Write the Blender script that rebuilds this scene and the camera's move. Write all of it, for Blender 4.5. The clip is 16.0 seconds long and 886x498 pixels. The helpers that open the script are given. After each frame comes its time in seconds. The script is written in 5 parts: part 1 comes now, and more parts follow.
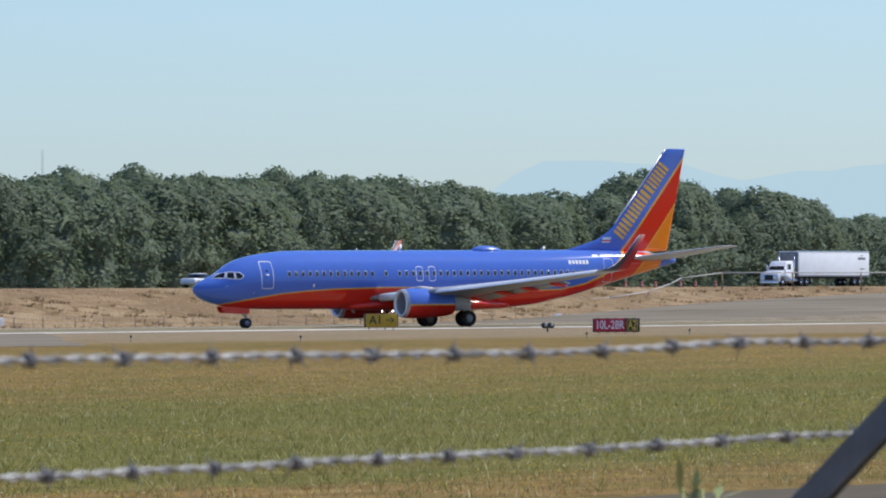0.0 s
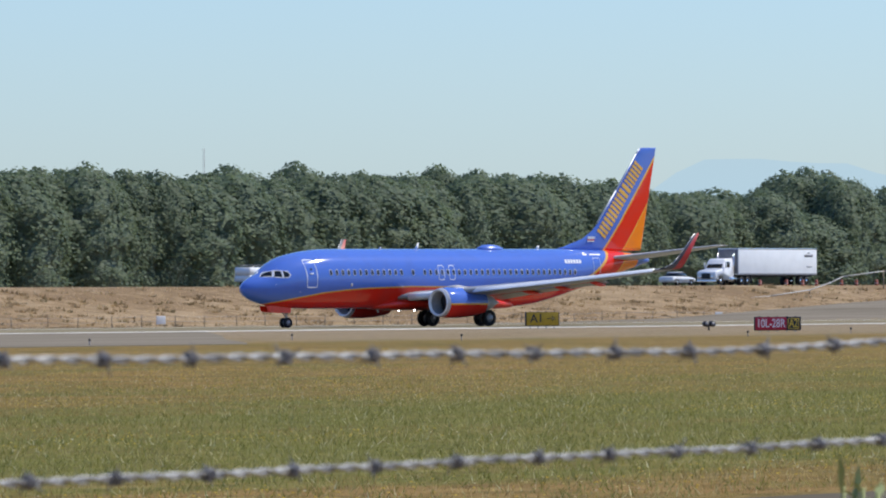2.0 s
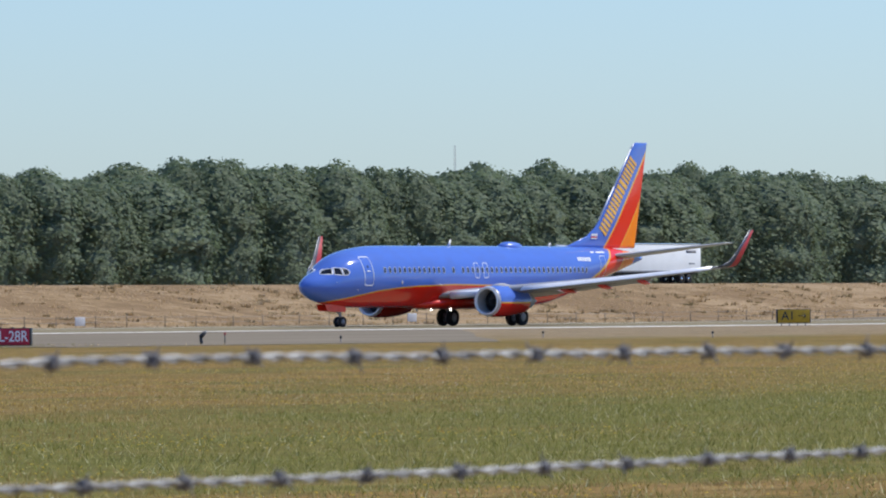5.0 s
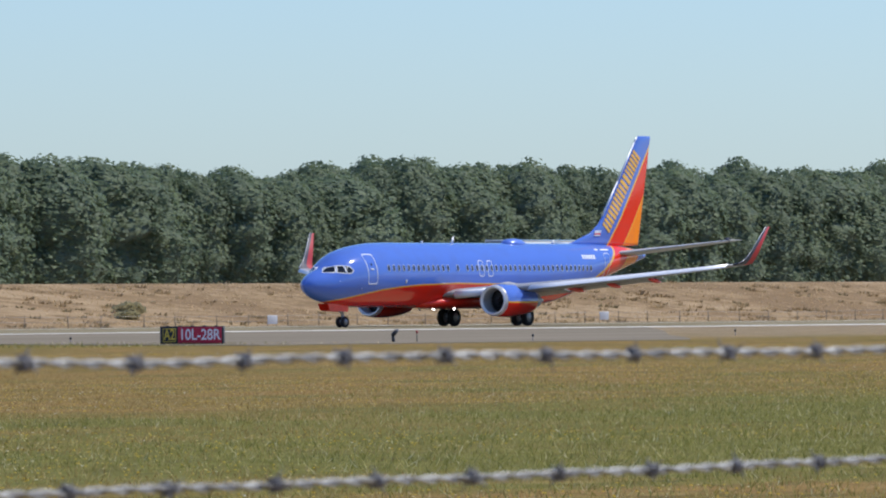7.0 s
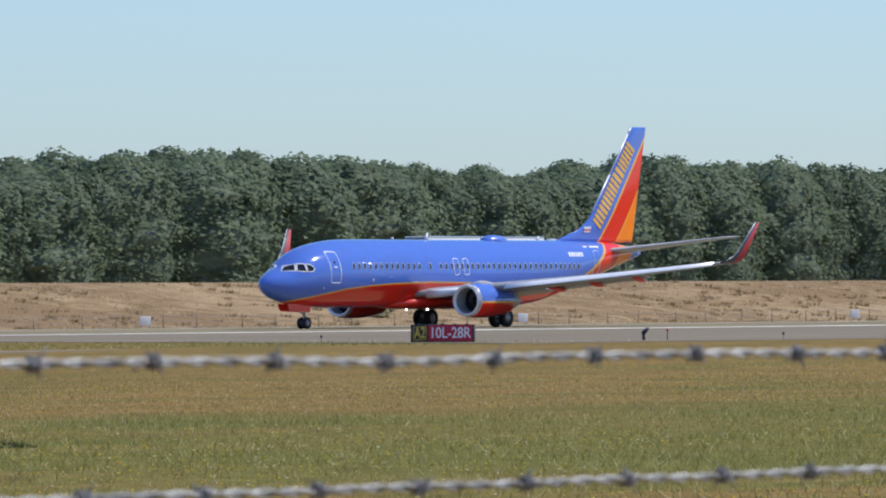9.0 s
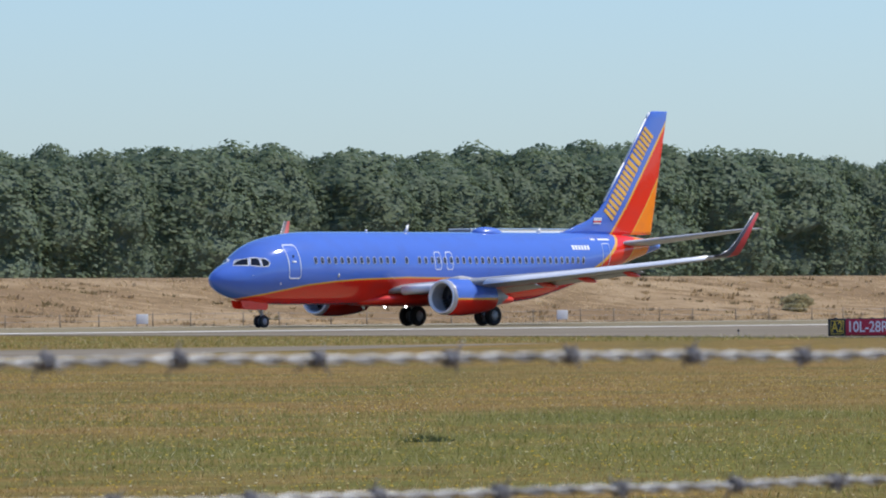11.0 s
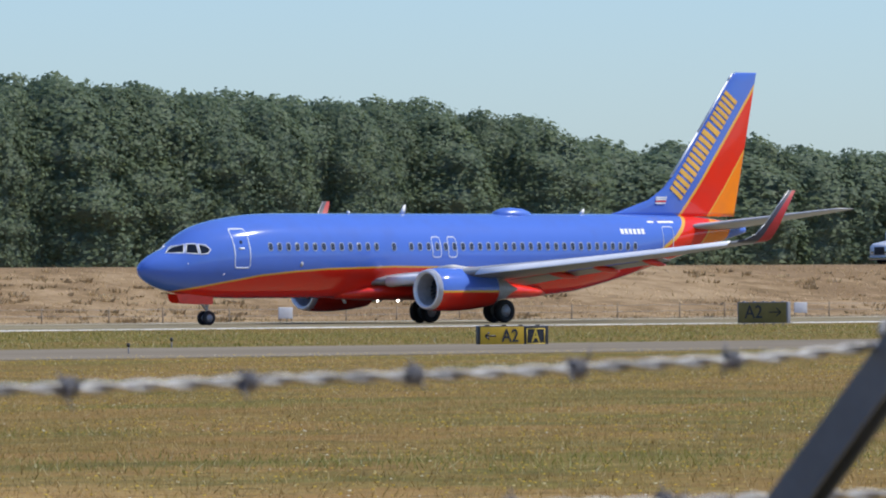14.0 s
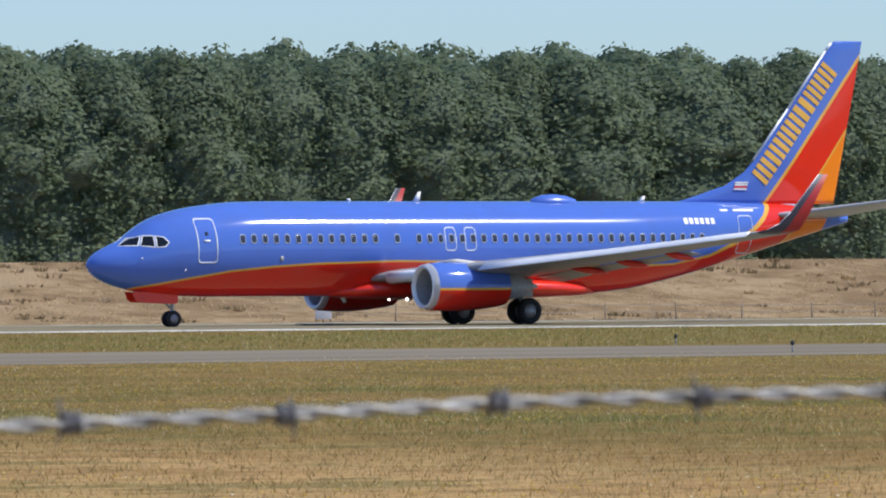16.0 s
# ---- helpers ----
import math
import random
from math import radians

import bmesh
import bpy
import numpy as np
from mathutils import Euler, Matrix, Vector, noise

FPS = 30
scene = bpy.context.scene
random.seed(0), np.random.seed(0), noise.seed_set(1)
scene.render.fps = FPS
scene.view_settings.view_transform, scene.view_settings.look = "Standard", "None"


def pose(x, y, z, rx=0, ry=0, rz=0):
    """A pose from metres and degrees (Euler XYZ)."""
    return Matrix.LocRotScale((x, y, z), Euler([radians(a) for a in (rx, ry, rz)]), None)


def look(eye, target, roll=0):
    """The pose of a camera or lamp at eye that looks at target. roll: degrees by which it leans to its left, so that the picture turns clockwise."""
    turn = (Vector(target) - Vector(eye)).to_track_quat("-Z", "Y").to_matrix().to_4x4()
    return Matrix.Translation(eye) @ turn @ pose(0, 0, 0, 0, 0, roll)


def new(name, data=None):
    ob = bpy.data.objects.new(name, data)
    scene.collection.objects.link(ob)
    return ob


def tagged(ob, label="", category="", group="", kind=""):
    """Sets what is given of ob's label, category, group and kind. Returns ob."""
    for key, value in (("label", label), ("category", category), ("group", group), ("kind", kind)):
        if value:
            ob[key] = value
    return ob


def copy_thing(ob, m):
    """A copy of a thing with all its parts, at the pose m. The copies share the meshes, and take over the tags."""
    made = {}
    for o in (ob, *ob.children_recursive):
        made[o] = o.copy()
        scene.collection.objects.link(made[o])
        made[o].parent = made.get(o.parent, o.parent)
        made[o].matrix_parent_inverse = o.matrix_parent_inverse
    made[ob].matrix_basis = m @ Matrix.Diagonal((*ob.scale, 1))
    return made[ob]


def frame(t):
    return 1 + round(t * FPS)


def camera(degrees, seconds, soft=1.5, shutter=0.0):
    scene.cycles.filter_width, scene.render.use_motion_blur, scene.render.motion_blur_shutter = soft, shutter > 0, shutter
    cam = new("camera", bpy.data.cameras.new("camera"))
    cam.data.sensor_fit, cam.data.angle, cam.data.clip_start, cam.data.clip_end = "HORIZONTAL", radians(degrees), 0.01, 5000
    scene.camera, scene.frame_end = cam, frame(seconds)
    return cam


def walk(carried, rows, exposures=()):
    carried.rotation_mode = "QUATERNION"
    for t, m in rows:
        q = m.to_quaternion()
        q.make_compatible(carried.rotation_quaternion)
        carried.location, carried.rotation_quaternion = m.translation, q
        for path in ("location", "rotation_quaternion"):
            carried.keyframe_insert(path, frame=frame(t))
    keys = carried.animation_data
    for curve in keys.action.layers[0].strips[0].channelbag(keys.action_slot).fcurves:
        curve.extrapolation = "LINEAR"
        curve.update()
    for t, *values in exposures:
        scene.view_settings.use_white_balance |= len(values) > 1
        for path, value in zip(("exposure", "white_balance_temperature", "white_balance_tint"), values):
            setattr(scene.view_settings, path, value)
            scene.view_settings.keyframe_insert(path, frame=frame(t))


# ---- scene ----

# Camera on a tripod behind the fence: it only pans, with a long lens.
H_EYE = 1.44
cam = camera(7.089, 16.0, soft=2.0, shutter=0.0)
PAN = [(0, -58.200, 0.4618), (0.5, -57.874, 0.4610), (1, -57.571, 0.4603), (1.5, -57.245, 0.4596), (2, -56.910, 0.4580),
       (2.5, -56.579, 0.4564), (3, -56.244, 0.4548), (3.5, -55.914, 0.4533), (6, -54.157, 0.4485), (6.5, -53.759, 0.4473),
       (7, -53.361, 0.4462), (7.5, -52.967, 0.4465), (8, -52.537, 0.4468), (8.5, -51.998, 0.4465), (9, -51.355, 0.4457),
       (9.5, -50.654, 0.4459), (10, -49.902, 0.4459), (12.5, -44.198, 0.3695), (13, -42.677, 0.3646), (13.5, -40.988, 0.3617),
       (14, -39.046, 0.3641), (14.5, -36.946, 0.3560), (15, -34.646, 0.3542), (15.5, -32.111, 0.3550), (16, -29.322, 0.3481)]
# The lens is set on the far side of the field, so that the near wire is soft.
cam.data.dof.use_dof, cam.data.dof.focus_distance, cam.data.dof.aperture_fstop = True, 380.0, 56.0
walk(cam, [(t, pose(0, 0, H_EYE, 90 + p, 0.40, y)) for t, y, p in PAN])

# ---- world, sun, exposure ----
SUN = Vector((0.476, -0.36, 0.80)).normalized()
world = bpy.data.worlds.new("sky")
scene.world = world
world.use_nodes = True
wn = world.node_tree.nodes
sky = wn.new("ShaderNodeTexSky")
sky.sky_type = "NISHITA"
sky.sun_disc = False
sky.sun_elevation = math.asin(SUN.z)
sky.sun_rotation = math.atan2(SUN.x, SUN.y)
sky.air_density, sky.dust_density, sky.ozone_density = 1.1, 0.35, 4.0
wn["Background"].inputs["Strength"].default_value = 0.115
tint = wn.new("ShaderNodeMix")
tint.data_type, tint.blend_type = "RGBA", "MULTIPLY"
tint.inputs[0].default_value = 1.0
tint.inputs[7].default_value = (0.66, 0.82, 1.12, 1)  # summer haze scatters the horizon blue
world.node_tree.links.new(sky.outputs["Color"], tint.inputs[6])
world.node_tree.links.new(tint.outputs[2], wn["Background"].inputs["Color"])
sun_data = bpy.data.lights.new("sun", "SUN")
sun_data.energy, sun_data.angle, sun_data.color = 3.7, radians(0.53), (1.0, 0.95, 0.87)
sun = new("sun", sun_data)
sun.matrix_world = look(SUN * 100, (0, 0, 0))
scene.view_settings.exposure = 0.27


# ---- materials ----
def mat(name, color=(0.5, 0.5, 0.5), rough=0.6, metal=0.0, coat=0.0):
    m = bpy.data.materials.new(name)
    m.use_nodes = True
    b = m.node_tree.nodes["Principled BSDF"]
    b.inputs["Base Color"].default_value = (*color, 1)
    b.inputs["Roughness"].default_value = rough
    b.inputs["Metallic"].default_value = metal
    b.inputs["Coat Weight"].default_value = coat
    b.inputs["Coat Roughness"].default_value = 0.05
    return m


class G:
    """Short words for a material's nodes."""

    def __init__(self, m):
        self.t = m.node_tree
        self.b = self.t.nodes["Principled BSDF"]

    def n(self, kind, **kw):
        return self.t.nodes.new("ShaderNode" + kind)

    def link(self, a, b):
        self.t.links.new(a, b)

    def put(self, value, socket):
        if isinstance(value, (int, float)):
            socket.default_value = value
        elif isinstance(value, tuple):
            socket.default_value = (*value, 1) if len(value) == 3 and socket.type == "RGBA" else value
        else:
            self.link(value, socket)

    def coords(self, scale=(1, 1, 1), which="Object", turn=(0, 0, 0)):
        c, mp = self.n("TexCoord"), self.n("Mapping")
        self.link(c.outputs[which], mp.inputs["Vector"])
        mp.inputs["Scale"].default_value = scale
        mp.inputs["Rotation"].default_value = turn
        return mp.outputs["Vector"]

    def noise(self, vec, scale=1.0, detail=4.0, rough=0.55):
        n = self.n("TexNoise")
        self.link(vec, n.inputs["Vector"])
        n.inputs["Scale"].default_value, n.inputs["Detail"].default_value, n.inputs["Roughness"].default_value = scale, detail, rough
        return n.outputs["Fac"]

    def math(self, op, a, b=0.0, c=0.0, clamp=False):
        n = self.n("Math")
        n.operation, n.use_clamp = op, clamp
        for v, s in zip((a, b, c), n.inputs):
            self.put(v, s)
        return n.outputs[0]

    def step(self, value, lo, hi):
        n = self.n("MapRange")
        n.clamp = True
        self.put(value, n.inputs["Value"])
        n.inputs["From Min"].default_value, n.inputs["From Max"].default_value = lo, hi
        return n.outputs["Result"]

    def mix(self, fac, a, b, blend="MIX"):
        n = self.n("Mix")
        n.data_type, n.blend_type = "RGBA", blend
        self.put(fac, n.inputs["Factor"])
        self.put(a, n.inputs[6])
        self.put(b, n.inputs[7])
        return n.outputs[2]

    def ramp(self, fac, stops):
        n = self.n("ValToRGB")
        self.put(fac, n.inputs["Fac"])
        e = n.color_ramp.elements
        while len(e) < len(stops):
            e.new(0.5)
        for k, (p, c) in zip(e, sorted(stops, key=lambda s: s[0])):
            k.position, k.color = p, (*c, 1) if isinstance(c, tuple) else (c, c, c, 1)
        return n.outputs["Color"]

    def bump(self, height, strength=0.3, dist=0.02):
        n = self.n("Bump")
        n.inputs["Strength"].default_value, n.inputs["Distance"].default_value = strength, dist
        self.link(height, n.inputs["Height"])
        self.link(n.outputs["Normal"], self.b.inputs["Normal"])

    def color(self, c):
        self.put(c, self.b.inputs["Base Color"])


def worn(name, color, rough=0.5, metal=0.0, scale=3.0, spread=0.25, coat=0.0):
    """A paint or metal with two scales of uneven tone and a slightly uneven gloss."""
    m = mat(name, color, rough, metal, coat)
    g = G(m)
    v = g.coords()
    a, b = g.noise(v, scale, 5), g.noise(v, scale * 9, 3)
    k = g.math("ADD", g.math("MULTIPLY", a, 0.7), g.math("MULTIPLY", b, 0.3))
    lo, hi = tuple(c * (1 - spread) for c in color), tuple(min(1, c * (1 + spread)) for c in color)
    g.color(g.mix(g.step(k, 0.3, 0.7), lo, hi))
    g.put(g.math("MULTIPLY_ADD", b, 0.2, rough - 0.1), g.b.inputs["Roughness"])
    return m


BLUE, RED, ORANGE, GOLD = (0.082, 0.170, 0.560), (0.76, 0.026, 0.010), (0.92, 0.235, 0.014), (0.78, 0.42, 0.06)


def livery(name, kind):
    """Aircraft paint: blue over red, a gold line between, orange at the tail. x: minus metres behind the nose, z: height."""
    m = mat(name, BLUE, 0.22, 0.0, 1.0)
    g = G(m)
    c, s = g.n("TexCoord"), g.n("SeparateXYZ")
    g.link(c.outputs["Object"], s.inputs[0])
    b, z = g.math("MULTIPLY", s.outputs["X"], -1), s.outputs["Z"]
    if kind == "body":
        line = [(0, 0.4), (1.3, 1.45), (2, 1.66), (4, 2.02), (6, 2.34), (8, 2.52), (10, 2.64), (14, 2.74), (20, 2.66), (25, 2.44), (28, 2.55), (30, 2.92),
                (31.4, 3.5), (32.4, 4.1), (33.0, 4.6), (33.5, 5.2), (34.2, 6.0)]
        h = g.math("MULTIPLY", g.ramp(g.math("DIVIDE", b, 38), [(p / 38, q / 6) for p, q in line]), 6)
        d = g.math("SUBTRACT", z, h)
        steep = g.step(b, 29, 33)
        wide = g.math("MULTIPLY_ADD", steep, 0.10, 0.045)
        red = g.math("LESS_THAN", d, 0.0)
        gold = g.math("LESS_THAN", g.math("ABSOLUTE", d), wide)
        o = g.math("SUBTRACT", b, g.math("MULTIPLY_ADD", z, 0.75, 31.6))
        tip = g.math("GREATER_THAN", b, g.math("MULTIPLY_ADD", z, 0.35, 35.0))
        col = g.mix(red, BLUE, RED)
        col = g.mix(g.math("GREATER_THAN", o, 0), col, ORANGE)
        col = g.mix(g.math("LESS_THAN", g.math("ABSOLUTE", o), 0.05), col, GOLD)
        col = g.mix(gold, col, GOLD)
        col = g.mix(tip, col, BLUE)
    elif kind == "fin":
        d = g.math("SUBTRACT", b, g.math("MULTIPLY_ADD", g.math("SUBTRACT", z, 5.37), 0.777, 33.7))
        o = g.math("SUBTRACT", b, g.math("MULTIPLY_ADD", g.math("SUBTRACT", z, 5.24), 0.748, 35.5))
        col = g.mix(g.math("GREATER_THAN", d, 0), BLUE, RED)
        col = g.mix(g.math("LESS_THAN", g.math("ABSOLUTE", d), 0.09), col, GOLD)
        col = g.mix(g.math("GREATER_THAN", o, 0), col, ORANGE)
        col = g.mix(g.math("LESS_THAN", g.math("ABSOLUTE", o), 0.05), col, GOLD)
    else:  # engine
        d = g.math("SUBTRACT", z, 1.52)
        col = g.mix(g.math("LESS_THAN", d, 0), BLUE, RED)
        col = g.mix(g.math("LESS_THAN", g.math("ABSOLUTE", d), 0.05), col, GOLD)
    g.b.inputs["Specular IOR Level"].default_value = 0.05
    v = g.coords((1, 1, 1))
    dirt = g.noise(v, 0.8, 6)
    fine = g.noise(g.coords((0.3, 6, 6)), 3, 4)
    col = g.mix(g.math("MULTIPLY", g.step(dirt, 0.45, 0.8), 0.16), col, (0.10, 0.09, 0.085))
    g.color(col)
    g.put(g.math("MULTIPLY_ADD", fine, 0.08, 0.10), g.b.inputs["Roughness"])
    g.bump(g.noise(g.coords((1, 1, 1)), 2.2, 3), 0.05, 0.01)
    return m


M_BODY, M_FIN, M_ENG = livery("body_paint", "body"), livery("fin_paint", "fin"), livery("engine_paint", "engine")
M_SILVER = worn("bare_metal", (0.76, 0.77, 0.79), 0.35, 0.25, 2, 0.08)
M_WING = worn("wing_grey", (0.31, 0.315, 0.33), 0.45, 0.0, 0.7, 0.15)
M_TAIL = worn("tailplane_grey", (0.46, 0.47, 0.49), 0.4, 0.0, 0.7, 0.12)
M_REDP = worn("red_paint", RED, 0.3, 0.0, 2, 0.15, 0.3)
M_GOLD = worn("gold_paint", GOLD, 0.35, 0.0, 3, 0.12)
M_SLAT = worn("polished_metal", (0.90, 0.905, 0.91), 0.32, 0.10, 2, 0.05)
M_WHITE = worn("white_paint", (0.78, 0.78, 0.76), 0.4, 0.0, 2, 0.06)
M_LINE = worn("door_outline_paint", (0.62, 0.66, 0.75), 0.4, 0.0, 2, 0.06)
M_BLUE = worn("blue_paint", BLUE, 0.3, 0.0, 2, 0.1, 0.4)
M_TRIM = worn("window_trim", (0.30, 0.34, 0.46), 0.45, 0.0, 5, 0.15)
M_PANE = mat("dark_glass", (0.010, 0.011, 0.014), 0.05, 0.0, 0.0)
M_CABIN = mat("cabin_glass", (0.03, 0.035, 0.05), 0.12, 0.0, 0.4)
M_TYRE = worn("tyre_rubber", (0.022, 0.021, 0.021), 0.8, 0.0, 8, 0.3)
M_HUB = worn("wheel_metal", (0.32, 0.32, 0.33), 0.45, 0.5, 6, 0.2)
M_FAN = worn("fan_dark", (0.035, 0.036, 0.04), 0.5, 0.3, 5, 0.3)
def winglet_paint():
    m = mat("winglet_paint", (0.4, 0.03, 0.03), 0.5, 0.0, 0.0)
    g = G(m)
    c, s = g.n("TexCoord"), g.n("SeparateXYZ")
    g.link(c.outputs["Object"], s.inputs[0])
    d = g.math("ADD", s.outputs["X"], g.math("MULTIPLY_ADD", g.math("SUBTRACT", s.outputs["Z"], 4.12), 0.66, 23.88))
    n = g.noise(g.coords(), 3, 4)
    red = g.mix(n, (0.30, 0.014, 0.016), (0.46, 0.022, 0.02))
    g.color(g.mix(g.math("GREATER_THAN", d, 0), red, (0.045, 0.045, 0.065)))
    return m


M_LET = winglet_paint()
M_LIT = mat("lit_lens", (0.9, 0.9, 0.85), 0.2)
M_LIT.node_tree.nodes["Principled BSDF"].inputs["Emission Color"].default_value = (1.0, 0.97, 0.90, 1)
M_LIT.node_tree.nodes["Principled BSDF"].inputs["Emission Strength"].default_value = 6.0
M_GEAR = worn("gear_paint", (0.42, 0.42, 0.43), 0.5, 0.1, 5, 0.2)


# ---- mesh helpers ----
def mesh(name, bm, m, smooth=True):
    me = bpy.data.meshes.new(name)
    bm.normal_update()
    bm.to_mesh(me)
    bm.free()
    for k in (m if isinstance(m, (list, tuple)) else [m]):
        me.materials.append(k)
    if smooth:
        for p in me.polygons:
            p.use_smooth = True
    return me


def part(name, bm, m, parent=None, label="", smooth=True):
    ob = new(name, mesh(name, bm, m, smooth))
    ob.parent = parent
    if label:
        ob["label"] = label
    return ob


def thing(name, label, category, group="", m=None, kind=""):
    ob = tagged(new(name), label, category, group, kind)
    if m is not None:
        ob.matrix_basis = m
    return ob


def box(bm, x0, x1, y0, y1, z0, z1, bevel=0.0, m=None):
    r = bmesh.ops.create_cube(bm, size=1)
    vs = r["verts"]
    bmesh.ops.scale(bm, vec=(x1 - x0, y1 - y0, z1 - z0), verts=vs)
    bmesh.ops.translate(bm, vec=((x0 + x1) / 2, (y0 + y1) / 2, (z0 + z1) / 2), verts=vs)
    if bevel:
        es = list({e for v in vs for e in v.link_edges})
        r = bmesh.ops.bevel(bm, geom=es, offset=bevel, segments=2, profile=0.6, affect="EDGES")
        vs = list({v for f in r["faces"] for v in f.verts} | {v for v in vs if v.is_valid})
    if m is not None:
        bmesh.ops.transform(bm, matrix=m, verts=vs)
    return bm


def rod(bm, a, b, r, r2=None, seg=10):
    a, b = Vector(a), Vector(b)
    q = (b - a).to_track_quat("Z", "Y").to_matrix().to_4x4()
    bmesh.ops.create_cone(bm, cap_ends=True, segments=seg, radius1=r, radius2=r if r2 is None else r2, depth=(b - a).length,
                          matrix=Matrix.Translation((a + b) / 2) @ q)
    return bm


def loft(bm, rings, close=True, caps=True):
    vs = [[bm.verts.new(p) for p in r] for r in rings]
    k = len(vs[0])
    for a, b in zip(vs, vs[1:]):
        for i in range(k if close else k - 1):
            j = (i + 1) % k
            bm.faces.new((a[i], a[j], b[j], b[i]))
    if caps:
        bm.faces.new(list(reversed(vs[0])))
        bm.faces.new(vs[-1])
    bmesh.ops.recalc_face_normals(bm, faces=bm.faces)
    return bm


def curve_at(x, pts):
    """Smooth curve through the points (monotone where they are)."""
    xs, ys = [p[0] for p in pts], [p[1] for p in pts]
    if x <= xs[0]:
        return ys[0]
    if x >= xs[-1]:
        return ys[-1]
    i = max(j for j in range(len(xs) - 1) if xs[j] <= x)
    d = [(ys[j + 1] - ys[j]) / (xs[j + 1] - xs[j]) for j in range(len(xs) - 1)]

    def tangent(j):
        if j == 0:
            return d[0]
        if j == len(xs) - 1:
            return d[-1]
        return 0.0 if d[j - 1] * d[j] <= 0 else 2 * d[j - 1] * d[j] / (d[j - 1] + d[j])
    h = xs[i + 1] - xs[i]
    s = (x - xs[i]) / h
    return ((1 + 2 * s) * (1 - s) ** 2 * ys[i] + s * (1 - s) ** 2 * h * tangent(i)
            + s * s * (3 - 2 * s) * ys[i + 1] + s * s * (s - 1) * h * tangent(i + 1))


# ---- the airliner: x forward from the nose, y to its left, z up from the ground ----
TOP = [(0, 2.66), (0.25, 2.98), (0.6, 3.22), (1.1, 3.47), (1.6, 3.66), (2.1, 4.02), (2.7, 4.42), (3.5, 4.76), (5, 5.08), (7, 5.28), (8.5, 5.31), (30, 5.31), (34, 5.22), (36, 5.05), (37.9, 4.72)]
BOT = [(0, 2.60), (0.25, 2.26), (0.6, 2.02), (1.2, 1.76), (2, 1.56), (3, 1.40), (4.5, 1.28), (6, 1.25), (23.5, 1.25), (26, 1.42), (28, 1.78), (30, 2.24), (32, 2.78), (34, 3.33), (36, 3.87), (37.9, 4.36)]
HALF = [(0, 0.03), (0.25, 0.42), (0.6, 0.70), (1.1, 0.97), (2, 1.33), (3, 1.58), (4.5, 1.79), (6, 1.87), (7, 1.88), (24, 1.88), (26, 1.85), (28, 1.71), (30, 1.48), (32, 1.20), (34, 0.89), (36, 0.56), (37.9, 0.18)]


def skin(b, a, out=0.0):
    """A point of the fuselage's skin at b behind the nose and the angle a (0: its left side, 90 degrees: the top)."""
    t, u, w = curve_at(b, TOP), curve_at(b, BOT), curve_at(b, HALF)
    zc = u + (t - u) * 0.50
    hz = (t - zc) if math.sin(a) > 0 else (zc - u)
    p = Vector((-b, w * math.cos(a), zc + hz * math.sin(a)))
    n = Vector((0, math.cos(a) / max(w, 0.05), math.sin(a) / max(hz, 0.05))).normalized()
    return p + n * out


def skin_z(b, z, side=1, out=0.0):
    t, u = curve_at(b, TOP), curve_at(b, BOT)
    zc = u + (t - u) * 0.5
    s = max(-1, min(1, (z - zc) / ((t - u) / 2)))
    a = math.asin(s)
    return skin(b, a if side > 0 else math.pi - a, out)


def patch(bm, pts, side, thick=0.012, out=0.004, sub=3):
    """A thin raised piece on the skin with the outline pts (b, z), cut into rows so that it follows the curve."""
    n = len(pts)
    cb, cz = sum(p[0] for p in pts) / n, sum(p[1] for p in pts) / n
    rings = []
    for k in range(sub, -1, -1):
        s = k / sub
        rings.append([(cb + (b - cb) * s, cz + (z - cz) * s) for b, z in pts])
    vs = [[bm.verts.new(skin_z(b, z, side, out + thick)) for b, z in r] for r in rings[:-1]]
    base = [bm.verts.new(skin_z(b, z, side, -0.02)) for b, z in pts]
    mid = bm.verts.new(skin_z(cb, cz, side, out + thick))
    for a, b in zip([base] + vs, vs):
        for i in range(n):
            j = (i + 1) % n
            bm.faces.new((a[i], a[j], b[j], b[i]))
    for i in range(n):
        bm.faces.new((vs[-1][i], vs[-1][(i + 1) % n], mid))
    bmesh.ops.recalc_face_normals(bm, faces=bm.faces)


def band(bm, pts, side, w=0.05, out=0.012):
    """A closed raised line on the skin along the outline pts (b, z)."""
    n = len(pts)
    cb, cz = sum(p[0] for p in pts) / n, sum(p[1] for p in pts) / n

    def ring(d, o):
        r = []
        for b, z in pts:
            l = math.hypot(b - cb, z - cz)
            r.append(bm.verts.new(skin_z(b + (b - cb) / l * d, z + (z - cz) / l * d, side, o)))
        return r
    a, b, c, d = ring(w, -0.02), ring(w, out), ring(-w, out), ring(-w, -0.02)
    for p, q in ((a, b), (b, c), (c, d)):
        for i in range(n):
            j = (i + 1) % n
            bm.faces.new((p[i], p[j], q[j], q[i]))
    bmesh.ops.recalc_face_normals(bm, faces=bm.faces)


